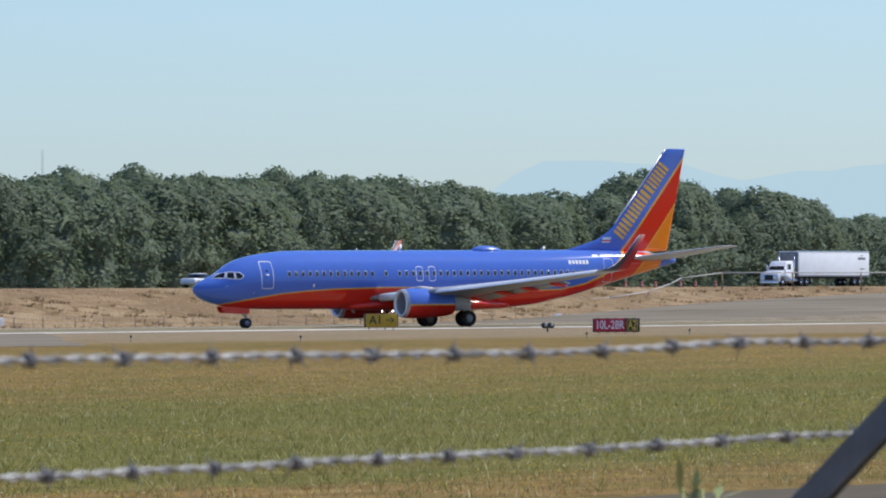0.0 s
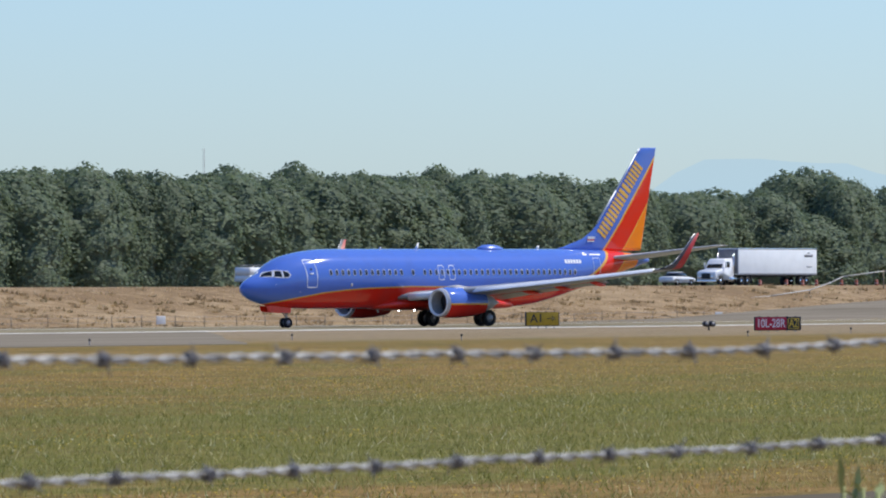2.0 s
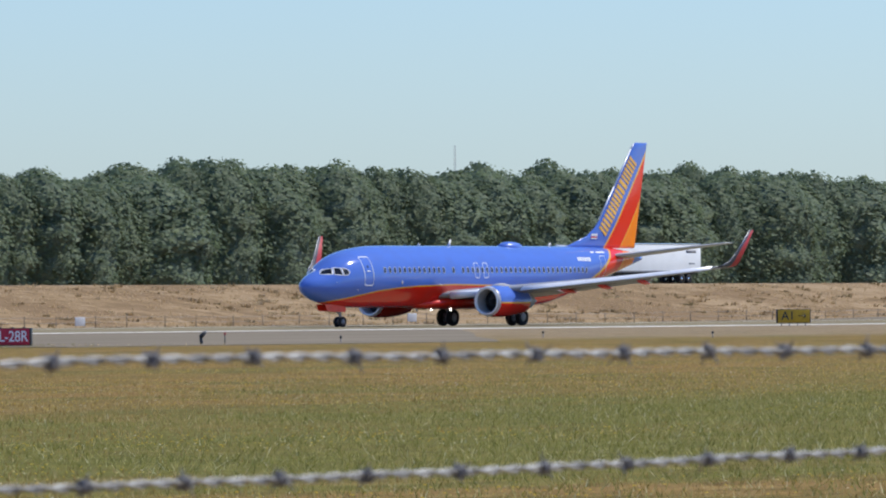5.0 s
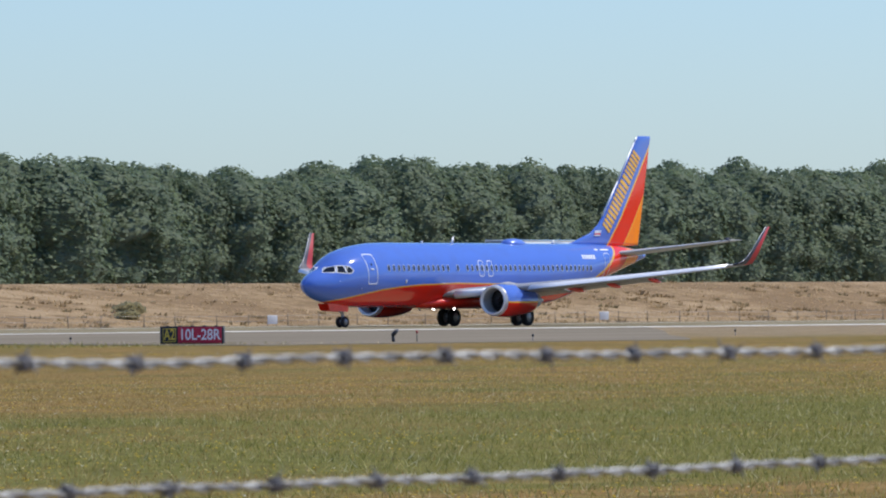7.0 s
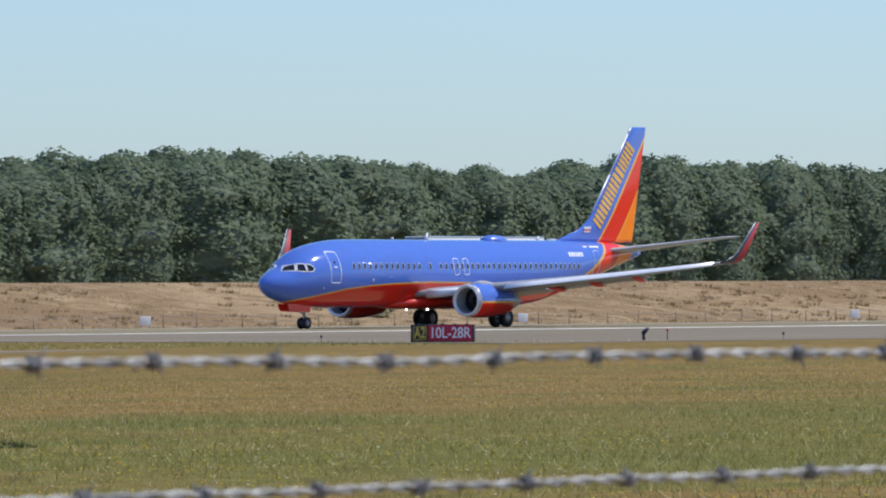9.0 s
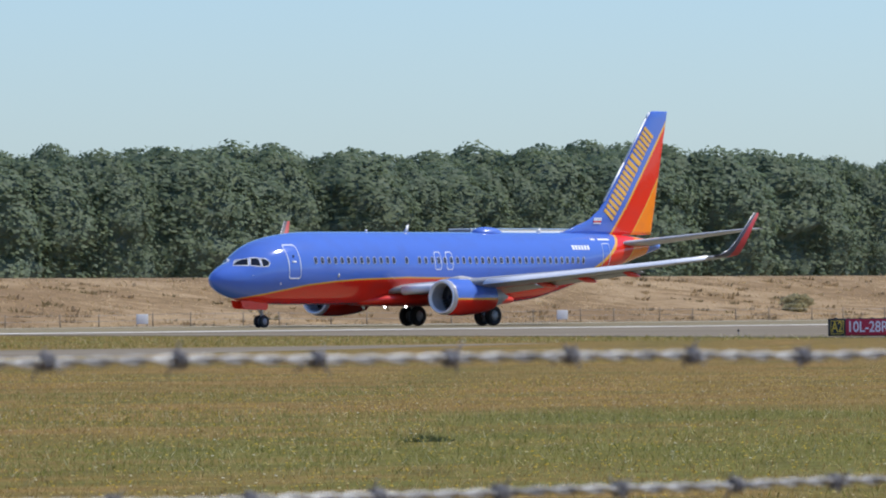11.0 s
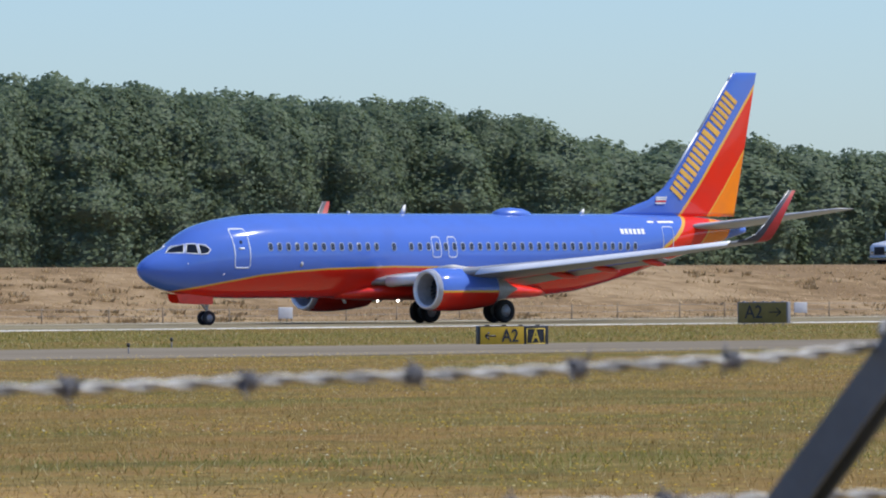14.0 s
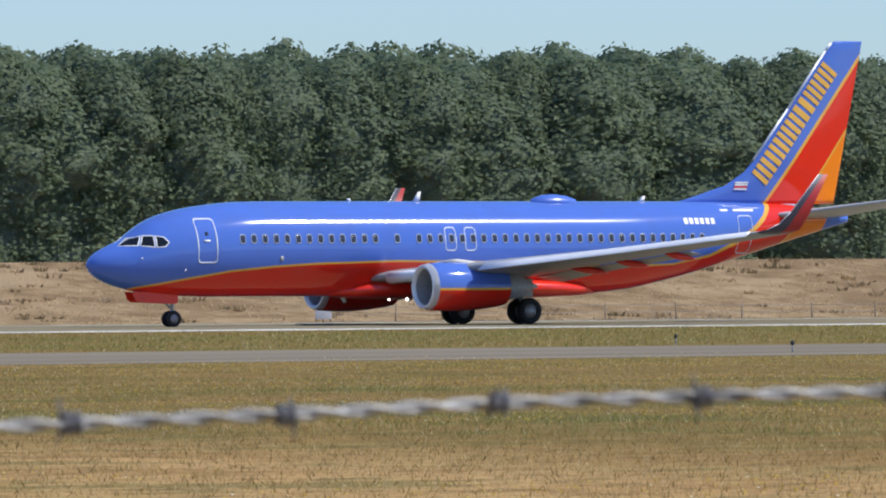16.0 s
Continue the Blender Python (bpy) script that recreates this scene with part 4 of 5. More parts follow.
def boundary_fence():
    fence = thing("boundary_fence", "low post and wire fence at the foot of the levee", "fence")
    post = None
    for i in range(130):
        x = 190 + i * 4.6 + 0.4 * math.sin(i * 3.1)
        z = ground_z(x, 352) - 0.1
        if post is None:
            post = part("post", rod(bmesh.new(), (0, 0, 0), (0, 0, 1.45), 0.05, 0.04, 8), M_POST, fence)
            o = post
        else:
            o = new("post", post.data)
            o.parent = fence
        o.location = (x, 352, z)
        o.rotation_euler = (0.03 * math.sin(i * 1.7), 0.04 * math.sin(i * 2.3), 0)
    for h in (0.5, 0.9, 1.3):
        bm = bmesh.new()
        for i in range(0, 129):
            xa, xb = 190 + i * 4.6, 190 + (i + 1) * 4.6
            rod(bm, (xa, 352, ground_z(xa, 352) - 0.1 + h), (xb, 352, ground_z(xb, 352) - 0.1 + h), 0.012, None, 4)
        part("wire", bm, M_WIREFAR, fence)


boundary_fence()


def board():
    ob = thing("marker_board", "square white marker board on posts by the boundary fence", "board", "marker boards along the fence")
    bm = box(bmesh.new(), -0.46, 0.46, -0.03, 0.03, 0.45, 1.15, 0.02)
    part("panel", bm, M_BOARD, ob)
    for x in (-0.4, 0.4):
        part("post", rod(bmesh.new(), (x, 0.06, -0.3), (x, 0.06, 1.12), 0.035), M_POST, ob)
    return ob


b0 = board()
for i, X in enumerate((987, 0, -587, -1255, -1998, -2815, -3726, -4713, -5807)):
    th = radians(58.2) + (X - 784) / 12656.5
    x, y = 350 * math.tan(th), 350.0
    m = pose(x, y, ground_z(x, y) + 0.12, 0, 0, -20)
    if i == 0:
        b0.matrix_basis = m
    else:
        copy_thing(b0, m)

# ---- airfield signs and lights ----
M_BLACK = worn("sign_black", (0.025, 0.025, 0.027), 0.5, 0, 3, 0.2)
M_YEL = worn("sign_yellow", (0.50, 0.31, 0.012), 0.5, 0, 3, 0.18)
# darker copy of the sign yellow: shade on one A2 face put into colour
M_SHADED_YEL = worn("sign_shaded_yellow", (0.22, 0.165, 0.035), 0.6, 0, 3, 0.2)
M_SRED = worn("sign_red", (0.52, 0.016, 0.045), 0.5, 0, 3, 0.18)
M_SWHITE = worn("sign_white", (0.85, 0.80, 0.80), 0.5, 0, 3, 0.1)
M_SYEL = worn("legend_yellow", (0.72, 0.50, 0.05), 0.5, 0, 3, 0.1)
M_SIDE = worn("sign_grey", (0.20, 0.20, 0.21), 0.6, 0, 3, 0.2)


def legend(text, size, m, parent, x, y, z, width=None):
    """Raised characters on a sign's face, which looks along -y."""
    cu = bpy.data.curves.new("legend", "FONT")
    cu.body, cu.size, cu.extrude, cu.align_x, cu.align_y, cu.offset = text, size, 0.006, "CENTER", "CENTER", 0.008
    tmp = bpy.data.objects.new("legend", cu)
    scene.collection.objects.link(tmp)
    me = bpy.data.meshes.new_from_object(tmp.evaluated_get(bpy.context.evaluated_depsgraph_get()))
    bpy.data.objects.remove(tmp)
    me.materials.clear()
    me.materials.append(m)
    if width:
        w = max(v.co.x for v in me.vertices) - min(v.co.x for v in me.vertices)
        for v in me.vertices:
            v.co.x *= width / w
    ob = new("legend", me)
    ob.parent = parent
    ob.matrix_basis = pose(x, y, z, 90, 0, 0)
    return ob


def arrow(bm, x, z, l, d):
    box(bm, x - l / 2, x + l / 2, -0.006, 0.006, z - 0.022, z + 0.022)
    for s in (1, -1):
        m = Matrix.Translation((x + d * l / 2, 0, z)) @ Matrix.Rotation(radians(s * 40 * d), 4, "Y")
        box(bm, -d * l * 0.5 if d > 0 else 0, 0 if d > 0 else l * 0.5, -0.006, 0.006, -0.022, 0.022, 0, m)
    return bm


def sign(x, y, turn, panels, h, leg, side_m, label):
    """panels: (width, ground, text, ink, legend width, arrow) from the left end as one reads it."""
    ob = thing("airfield_sign", label, "sign", "airfield signs")
    total = sum(p[0] for p in panels)
    ob.matrix_basis = pose(x, y, ground_z(x, y), 0, 0, math.degrees(math.atan2(-x, y)) + turn)
    part("case", box(bmesh.new(), -total / 2 - 0.05, total / 2 + 0.05, 0.0, 0.28, leg, leg + h, 0.02), side_m, ob)
    u = -total / 2
    for w, ground_m, text, ink, lw, arr in panels:
        p = part("panel", box(bmesh.new(), u + 0.015, u + w - 0.015, -0.02, 0.01, leg + 0.03, leg + h - 0.03, 0.005), ground_m, ob)
        if ground_m is M_BLACK:
            bm = bmesh.new()
            a0, a1, c0, c1 = u + 0.06, u + w - 0.06, leg + 0.08, leg + h - 0.08
            for q in ((a0, a1, c0, c0 + 0.025), (a0, a1, c1 - 0.025, c1), (a0, a0 + 0.025, c0 + 0.025, c1 - 0.025), (a1 - 0.025, a1, c0 + 0.025, c1 - 0.025)):
                box(bm, q[0], q[1], -0.028, -0.018, q[2], q[3])
            part("border", bm, ink, p)
        tx = u + w / 2 + (0.0 if not arr else -arr * w * 0.18)
        legend(text, h * 0.86, ink, p, tx, -0.024, leg + h * 0.5, lw)
        if arr:
            bm = arrow(bmesh.new(), 0, 0, w * 0.24, arr)
            bmesh.ops.translate(bm, vec=(u + w / 2 + arr * w * 0.26, -0.026, leg + h * 0.52), verts=bm.verts)
            part("arrow", bm, ink, p)
        u += w
    n = max(3, int(total / 0.42))
    for i in range(n):
        k = -total / 2 + total * (i + 0.5) / n
        part("leg", rod(bmesh.new(), (k, 0.12, -0.2), (k, 0.12, leg + 0.02), 0.035, None, 8), M_SIDE, ob)
        part("clip", box(bmesh.new(), k - 0.05, k + 0.05, 0.02, 0.22, leg + h - 0.01, leg + h + 0.03, 0.008), side_m, ob)
    return ob


sign(377.2, 238.4, 12, [(2.05, M_YEL, "A1", M_BLACK, 0.72, 1)], 0.86, 0.18, M_BLACK, "yellow taxiway sign with black legend A1 and an arrow")
sign(315.85, 185.4, 4, [(1.62, M_SRED, "10L-28R", M_SWHITE, 1.4, 0), (0.68, M_BLACK, "A2", M_SYEL, 0.44, 0)], 0.70, 0.08, M_BLACK, "red and black runway holding sign with legend 10L-28R A2")
sign(208.8, 167, -12, [(0.62, M_BLACK, "A2", M_SYEL, 0.42, 0), (1.70, M_SRED, "10L-28R", M_SWHITE, 1.5, 0)], 0.66, 0.04, M_BLACK, "black and red runway holding sign with legend A2 10L-28R")
sign(129.5, 156.5, 14, [(1.30, M_YEL, "A2", M_BLACK, 0.50, -1), (0.66, M_BLACK, "A", M_SYEL, 0.24, 0)], 0.60, -0.06, M_BLACK, "yellow and black taxiway sign with legend A2, an arrow and A")
sign(206, 232, -27, [(2.35, M_SHADED_YEL, "A2", M_BLACK, 0.86, 1)], 0.92, 0.10, M_SIDE, "yellow taxiway sign, shade painted into its face, with legend A2 and an arrow")
M_LAMP = worn("lamp_red", (0.35, 0.03, 0.03), 0.4, 0, 3, 0.2)


def guard_light(x, y):
    ob = thing("guard_light", "pair of dark lamp heads on a low stand", "light", m=pose(x, y, ground_z(x, y) + 0.02, 0, 0, math.degrees(math.atan2(-x, y)) + 25))
    part("stand", rod(bmesh.new(), (0, 0, -0.1), (0, 0, 0.3), 0.05), M_BLACK, ob)
    for s in (-0.19, 0.19):
        bm = rod(bmesh.new(), (s, -0.16, 0.34), (s, 0.14, 0.34), 0.17, 0.15, 18)
        part("lamp_head", bm, M_BLACK, ob)
        part("lens", rod(bmesh.new(), (s, -0.175, 0.34), (s, -0.158, 0.34), 0.10, None, 16), M_SIDE, ob)


def edge_light(x, y, m, h=0.20):
    ob = thing("edge_light", "small taxiway edge light on a thin stem", "light", "edge lights", pose(x, y, ground_z(x, y)))
    part("stem", rod(bmesh.new(), (0, 0, -0.1), (0, 0, h), 0.022, 0.018, 8), M_SIDE if m is not M_LAMP else M_BLACK, ob)
    bm = bmesh.new()
    bmesh.ops.create_uvsphere(bm, u_segments=12, v_segments=8, radius=0.05, matrix=Matrix.Translation((0, 0, h + 0.03)) @ Matrix.Diagonal((1, 1, 1.2, 1)))
    part("lamp", bm, m, ob)


guard_light(340, 204)


def hooded_light(x, y):
    ob = thing("hooded_light", "dark hooded lamp leaning on a short thick stand", "light", m=pose(x, y, ground_z(x, y) + 0.02, 0, 0, math.degrees(math.atan2(-x, y))))
    part("stand", rod(bmesh.new(), (-0.02, 0, -0.1), (-0.05, 0, 0.26), 0.07, 0.06, 10), M_BLACK, ob)
    part("lamp_head", rod(bmesh.new(), (-0.07, -0.04, 0.24), (0.10, -0.06, 0.43), 0.085, 0.075, 14), M_BLACK, ob)
    part("hood", rod(bmesh.new(), (0.05, -0.05, 0.40), (0.16, -0.07, 0.47), 0.06, 0.05, 12), M_SIDE, ob)


hooded_light(220.7, 166.5)
edge_light(221.9, 166.3, M_LAMP, 0.36)
for x, y, m in ((349, 205, M_LAMP), (106.8, 144.2, M_BLACK), (87.5, 139.4, M_BLACK), (120, 160, M_BLACK), (99.2, 163.9, M_BLACK), (66, 141, M_BLACK), (215, 178, M_BLACK), (258, 176, M_BLACK), (250, 162, M_BLACK), (270, 160, M_BLACK), (300, 172, M_BLACK), (225, 163, M_BLACK)):
    edge_light(x, y, m)

M_RAIL = worn("rail_grey", (0.42, 0.41, 0.38), 0.6, 0.1, 3, 0.2)
M_ORANGE = worn("barrel_orange", (0.30, 0.07, 0.035), 0.5, 0, 3, 0.2)


def barrel():
    ob = thing("traffic_barrel", "orange plastic traffic barrel on a dark base beside the road", "barrel", "traffic barrels")
    bm = bmesh.new()
    loft(bm, [[(r * math.cos(a), r * math.sin(a), z) for a in (2 * math.pi * k / 16 for k in range(16))] for r, z in ((0.30, 0.06), (0.29, 0.3), (0.27, 0.32), (0.26, 0.6), (0.24, 0.62), (0.22, 0.9), (0.15, 0.98))])
    body = part("drum", bm, M_ORANGE, ob)
    part("base", rod(bmesh.new(), (0, 0, -0.05), (0, 0, 0.08), 0.4, 0.34, 16), M_BLACK, ob)
    part("band", rod(bmesh.new(), (0, 0, 0.42), (0, 0, 0.50), 0.275, 0.27, 16), M_RAIL, body)
    return ob


first = barrel()
first.scale = (0.75, 0.75, 0.78)
for i, th in enumerate((59.45, 59.66, 59.79, 59.9, 60.1, 60.22, 60.38)):
    x = 393.2 * math.tan(radians(th))
    m = pose(x, 393.2, ground_z(x, 393.2) - 0.1)
    if i == 0:
        first.matrix_basis = m @ Matrix.Diagonal((0.75, 0.75, 0.78, 1))
    else:
        copy_thing(first, m)




def gate_rail():
    ob = thing("gate_rail", "pale pipe rail and posts where the access road meets the levee", "rail")
    pts = [(636, 381, 1.75), (650, 382.5, 2.25), (661, 384, 2.9), (669, 386, 3.7), (675, 388, 4.35), (684, 388, 4.95), (745, 388, 5.0)]
    bm = bmesh.new()
    for p, q in zip(pts, pts[1:]):
        rod(bm, p, q, 0.065, None, 8)
    part("rail", bm, M_RAIL, ob)
    for x in (636, 661, 684, 700, 716, 732, 745):
        z = float(np.interp(x, [p[0] for p in pts], [p[2] for p in pts]))
        y = float(np.interp(x, [p[0] for p in pts], [p[1] for p in pts]))
        part("post", rod(bmesh.new(), (x, y, ground_z(x, y) - 0.4), (x, y, z + 0.1), 0.08, None, 8), M_POST, ob)


gate_rail()


def radio_mast(x, y):
    ob = thing("radio_mast", "thin grey lattice mast far behind the trees", "mast", m=pose(x, y, 0.8))
    for k in range(3):
        a = k * 2.094
        part("leg", rod(bmesh.new(), (0.35 * math.cos(a), 0.35 * math.sin(a), -0.3), (0.12 * math.cos(a), 0.12 * math.sin(a), 24.0), 0.035, 0.025, 6), M_SIDE, ob)


radio_mast(857, 600)

# ---- grass that stands out from the field ----
def grass():
    rng = np.random.default_rng(4)

    def spots(n, d0, d1, a0=24.5, a1=62.8):
        d = np.sqrt(rng.uniform(d0 * d0, d1 * d1, n))
        a = np.radians(rng.uniform(a0, a1, n))
        p = np.stack([d * np.sin(a), d * np.cos(a)], 1)
        return p[(p[:, 1] > 27.5) & ((p[:, 1] < 132) | (p[:, 0] > 215)) & (p[:, 1] < 157)]

    def blades(name, p, h0, h1, w, m, label, flat=False):
        n = len(p)
        h = rng.uniform(h0, h1, n)
        a = rng.uniform(0, 6.283, n)
        lean = rng.normal(0, 0.8, (n, 2)) * h[:, None]
        ww = w * rng.uniform(0.6, 1.3, n)
        dx, dy = np.cos(a) * ww, np.sin(a) * ww
        z = np.full(n, -0.02)
        v = np.stack([np.stack([p[:, 0] - dx, p[:, 1] - dy, z], 1), np.stack([p[:, 0] + dx, p[:, 1] + dy, z], 1),
                      np.stack([p[:, 0] + lean[:, 0], p[:, 1] + lean[:, 1], h], 1)], 1).reshape(-1, 3)
        me = bpy.data.meshes.new(name)
        me.from_pydata(v.tolist(), [], np.arange(n * 3).reshape(-1, 3).tolist())
        me.materials.append(m)
        tagged(new(name, me), label, "grass", kind="stuff")

    def blade_mat(name, stops):
        m = mat(name, (0.1, 0.1, 0.05), 0.8)
        g = G(m)
        geo = g.n("NewGeometry")
        g.color(g.ramp(geo.outputs["Random Per Island"], stops))
        g.b.inputs["Specular IOR Level"].default_value = 0.1
        # thin blades: half of the light passes through
        tr, mx = g.n("BsdfTranslucent"), g.n("MixShader")
        g.link(g.b.inputs["Base Color"].links[0].from_socket, tr.inputs["Color"])
        mx.inputs[0].default_value = 0.5
        g.link(g.b.outputs[0], mx.inputs[1])
        g.link(tr.outputs[0], mx.inputs[2])
        out = [k for k in g.t.nodes if k.type == "OUTPUT_MATERIAL"][0]
        g.link(mx.outputs[0], out.inputs["Surface"])
        return m
    green = blade_mat("grass_blades", [(0, (0.12, 0.125, 0.026)), (0.4, (0.20, 0.205, 0.048)), (0.75, (0.33, 0.31, 0.10)), (0.92, (0.55, 0.50, 0.22)), (1, (0.75, 0.70, 0.46))])
    dry = blade_mat("dry_blades", [(0, (0.18, 0.115, 0.036)), (0.4, (0.32, 0.21, 0.070)), (0.75, (0.44, 0.32, 0.12)), (1, (0.72, 0.58, 0.32))])
    p = spots(620000, 47, 190)
    p = p[rng.uniform(0, 1, len(p)) < np.clip(1.15 - (np.hypot(p[:, 0], p[:, 1]) - 47) / 110, 0.15, 1)]
    clump = np.array([noise.noise(Vector((x * 0.07, y * 0.12, 0))) + 0.4 * noise.noise(Vector((x * 0.9, y * 0.9, 3))) for x, y in p])
    belt = np.clip((p[:, 1] - 30) / 6, 0, 1) * (1 - np.clip((p[:, 1] - 0.35 * (p[:, 0] - 50) - 42) / 16, 0, 1)) * np.clip((p[:, 0] - 36) / 14, 0, 1)
    dry_zone = (1 - np.clip((p[:, 0] - 24) / 14, 0, 1)) * (1 - np.clip((p[:, 1] - 56) / 10, 0, 1))
    is_green = 1.4 * clump - 0.9 * dry_zone + 0.8 * belt - 0.36 + rng.normal(0, 0.12, len(p)) > 0
    blades("grass_blades", p[is_green], 0.03, 0.10, 0.0058, green, "green summer grass blades and pale seed heads")
    verge = np.stack([rng.uniform(60, 215, 45000), rng.uniform(160, 243, 45000)], 1)
    lush = np.array([noise.noise(Vector((x * 0.06, y * 0.05, 2))) + 0.5 * noise.noise(Vector((x * 0.4, y * 0.3, 6))) for x, y in verge]) > -0.05
    blades("verge_grass_blades", verge[lush], 0.05, 0.16, 0.014, green, "longer green grass on the runway verge")
    blades("dry_verge_blades", verge[~lush], 0.04, 0.12, 0.014, dry, "dry grass stalks on the runway verge")
    blades("dry_grass_blades", p[~is_green], 0.02, 0.07, 0.0055, dry, "dry straw-coloured grass stalks")
    # dry stalks and scrub on the levee
    n = 210000
    lx, ly = rng.uniform(170, 800, n), rng.uniform(300, 393, n)
    dens = np.array([noise.noise(Vector((x * 0.13, y * 0.10, 4))) + 0.6 * noise.noise(Vector((x * 0.5, y * 0.4, 8))) for x, y in zip(lx, ly)])
    keep = dens + rng.normal(0, 0.3, n) > -0.1
    lx, ly = lx[keep], ly[keep]
    n = len(lx)
    gz = np.array([ground_z(x, y) for x, y in zip(lx, ly)])
    h, a, w = rng.uniform(0.06, 0.26, n), rng.uniform(0, 6.28, n), rng.uniform(0.02, 0.06, n)
    v = np.stack([np.stack([lx - np.cos(a) * w, ly - np.sin(a) * w, gz - 0.05], 1), np.stack([lx + np.cos(a) * w, ly + np.sin(a) * w, gz - 0.05], 1),
                  np.stack([lx + rng.normal(0, 0.22, n), ly + rng.normal(0.12, 0.22, n), gz + h], 1)], 1).reshape(-1, 3)
    me = bpy.data.meshes.new("levee_scrub")
    me.from_pydata(v.tolist(), [], np.arange(n * 3).reshape(-1, 3).tolist())
    me.materials.append(blade_mat("scrub_stalks", [(0, (0.26, 0.19, 0.085)), (0.4, (0.44, 0.31, 0.155)), (0.8, (0.66, 0.48, 0.26)), (1, (0.78, 0.62, 0.40))]))
    tagged(new("levee_scrub", me), "dry brown stalks and scrub on the levee slope", "scrub", kind="stuff")
    # tussocks of dead grass and low brush on the levee
    clumps = []
    while len(clumps) < 5200:
        x, y = rng.uniform(170, 800), rng.uniform(304, 392)
        if noise.noise(Vector((x * 0.06, y * 0.06, 12))) + 0.7 * noise.noise(Vector((x * 0.25, y * 0.2, 3))) + rng.normal(0, 0.2) > 0.05:
            clumps.append((x, y, ground_z(x, y) - 0.06, rng.uniform(0.25, 0.8), rng.uniform(0.16, 0.5)))
    c = np.repeat(np.array(clumps), 18, 0)
    n = len(c)
    a, d = rng.uniform(0, 6.283, n), np.sqrt(rng.uniform(0, 1, n)) * c[:, 3]
    bx, by = c[:, 0] + d * np.cos(a), c[:, 1] + d * np.sin(a)
    h, w, q = c[:, 4] * rng.uniform(0.5, 1.0, n), rng.uniform(0.05, 0.14, n), rng.uniform(0, 6.283, n)
    v = np.stack([np.stack([bx - np.cos(q) * w, by - np.sin(q) * w, c[:, 2]], 1), np.stack([bx + np.cos(q) * w, by + np.sin(q) * w, c[:, 2]], 1),
                  np.stack([bx + np.cos(a) * h * 0.5, by + np.sin(a) * h * 0.5, c[:, 2] + h], 1)], 1).reshape(-1, 3)
    me = bpy.data.meshes.new("levee_tussocks")
    me.from_pydata(v.tolist(), [], np.arange(n * 3).reshape(-1, 3).tolist())
    m = blade_mat("tussock_stalks", [(0, (0.3, 0.2, 0.1)), (1, (0.6, 0.45, 0.25))])
    g = G(m)
    kind = g.noise(g.coords((0.22, 0.22, 0.22)), 1.0, 3)
    tone = g.ramp(kind, [(0.36, (0.18, 0.15, 0.072)), (0.46, (0.27, 0.185, 0.095)), (0.54, (0.44, 0.315, 0.165)), (0.64, (0.64, 0.49, 0.29))])
    tone = g.mix(0.3, tone, g.b.inputs["Base Color"].links[0].from_socket)
    tr = [k for k in g.t.nodes if k.type == "BSDF_TRANSLUCENT"][0]
    g.link(tone, tr.inputs["Color"])
    g.color(tone)
    me.materials.append(m)
    tagged(new("levee_tussocks", me), "clumps of dead grass and low brush on the levee", "grass", kind="stuff")
    f = spots(125000, 47, 240)
    keep = np.array([noise.noise(Vector((x * 0.05, y * 0.12, 9))) for x, y in f]) > -0.10
    f = f[keep]
    f = np.concatenate([f, np.stack([rng.uniform(60, 210, 9000), rng.uniform(161, 240, 9000)], 1)])
    n = len(f)
    z = rng.uniform(0.05, 0.11, n)
    s = rng.uniform(0.006, 0.017, n)
    c = np.stack([f[:, 0], f[:, 1], z], 1)
    off = np.array([(1, 0, 0.3), (0, 1, -0.3), (-1, 0, 0.3), (0, -1, -0.3)])
    v = (c[:, None, :] + off[None] * s[:, None, None]).reshape(-1, 3)
    me = bpy.data.meshes.new("wild_flowers")
    me.from_pydata(v.tolist(), [], np.arange(n * 4).reshape(-1, 4).tolist())
    me.materials.append(blade_mat("petals", [(0, (0.48, 0.33, 0.03)), (0.7, (0.64, 0.48, 0.07)), (0.9, (0.66, 0.60, 0.36)), (1, (0.76, 0.74, 0.64))]))
    tagged(new("wild_flowers", me), "tiny yellow and white wild flowers in the grass", "flowers", kind="stuff")


grass()


def shrub(x, y, r, h, seed):
    """A low grey-green bush: short stems and a loose crown of leaves."""
    rng = np.random.default_rng(seed)
    ob = thing("shrub", "low grey-green bush growing on the dry levee slope", "bush", "bushes on the levee", pose(x, y, ground_z(x, y) - 0.05))
    bm = bmesh.new()
    for k in range(7):
        a = k * 0.9
        rod(bm, (0, 0, -0.1), (r * 0.5 * math.cos(a), r * 0.5 * math.sin(a), h * 0.6), 0.03, 0.012, 5)
    part("stems", bm, M_BARK, ob)
    n = 1500
    u = rng.normal(size=(n, 3))
    u /= np.linalg.norm(u, axis=1)[:, None]
    lump = np.array([1 + 0.5 * noise.noise(Vector(q) * 1.7 + Vector((seed, 0, 0))) for q in u])
    c = u * (lump * rng.uniform(0.55, 1.0, n) ** 0.5)[:, None] * np.array([r, r, h * 0.55]) + np.array([0, 0, h * 0.5])
    c[:, 2] = np.maximum(c[:, 2], 0.02)
    t, b = rng.normal(size=(n, 3)) * 0.09, rng.normal(size=(n, 3)) * 0.09
    v = np.stack([c - t, c + t, c + b], 1).reshape(-1, 3)
    me = bpy.data.meshes.new("crown")
    me.from_pydata(v.tolist(), [], np.arange(n * 3).reshape(-1, 3).tolist())
    me.materials.append(M_SHRUB)
    o = new("crown", me)
    o.parent = ob


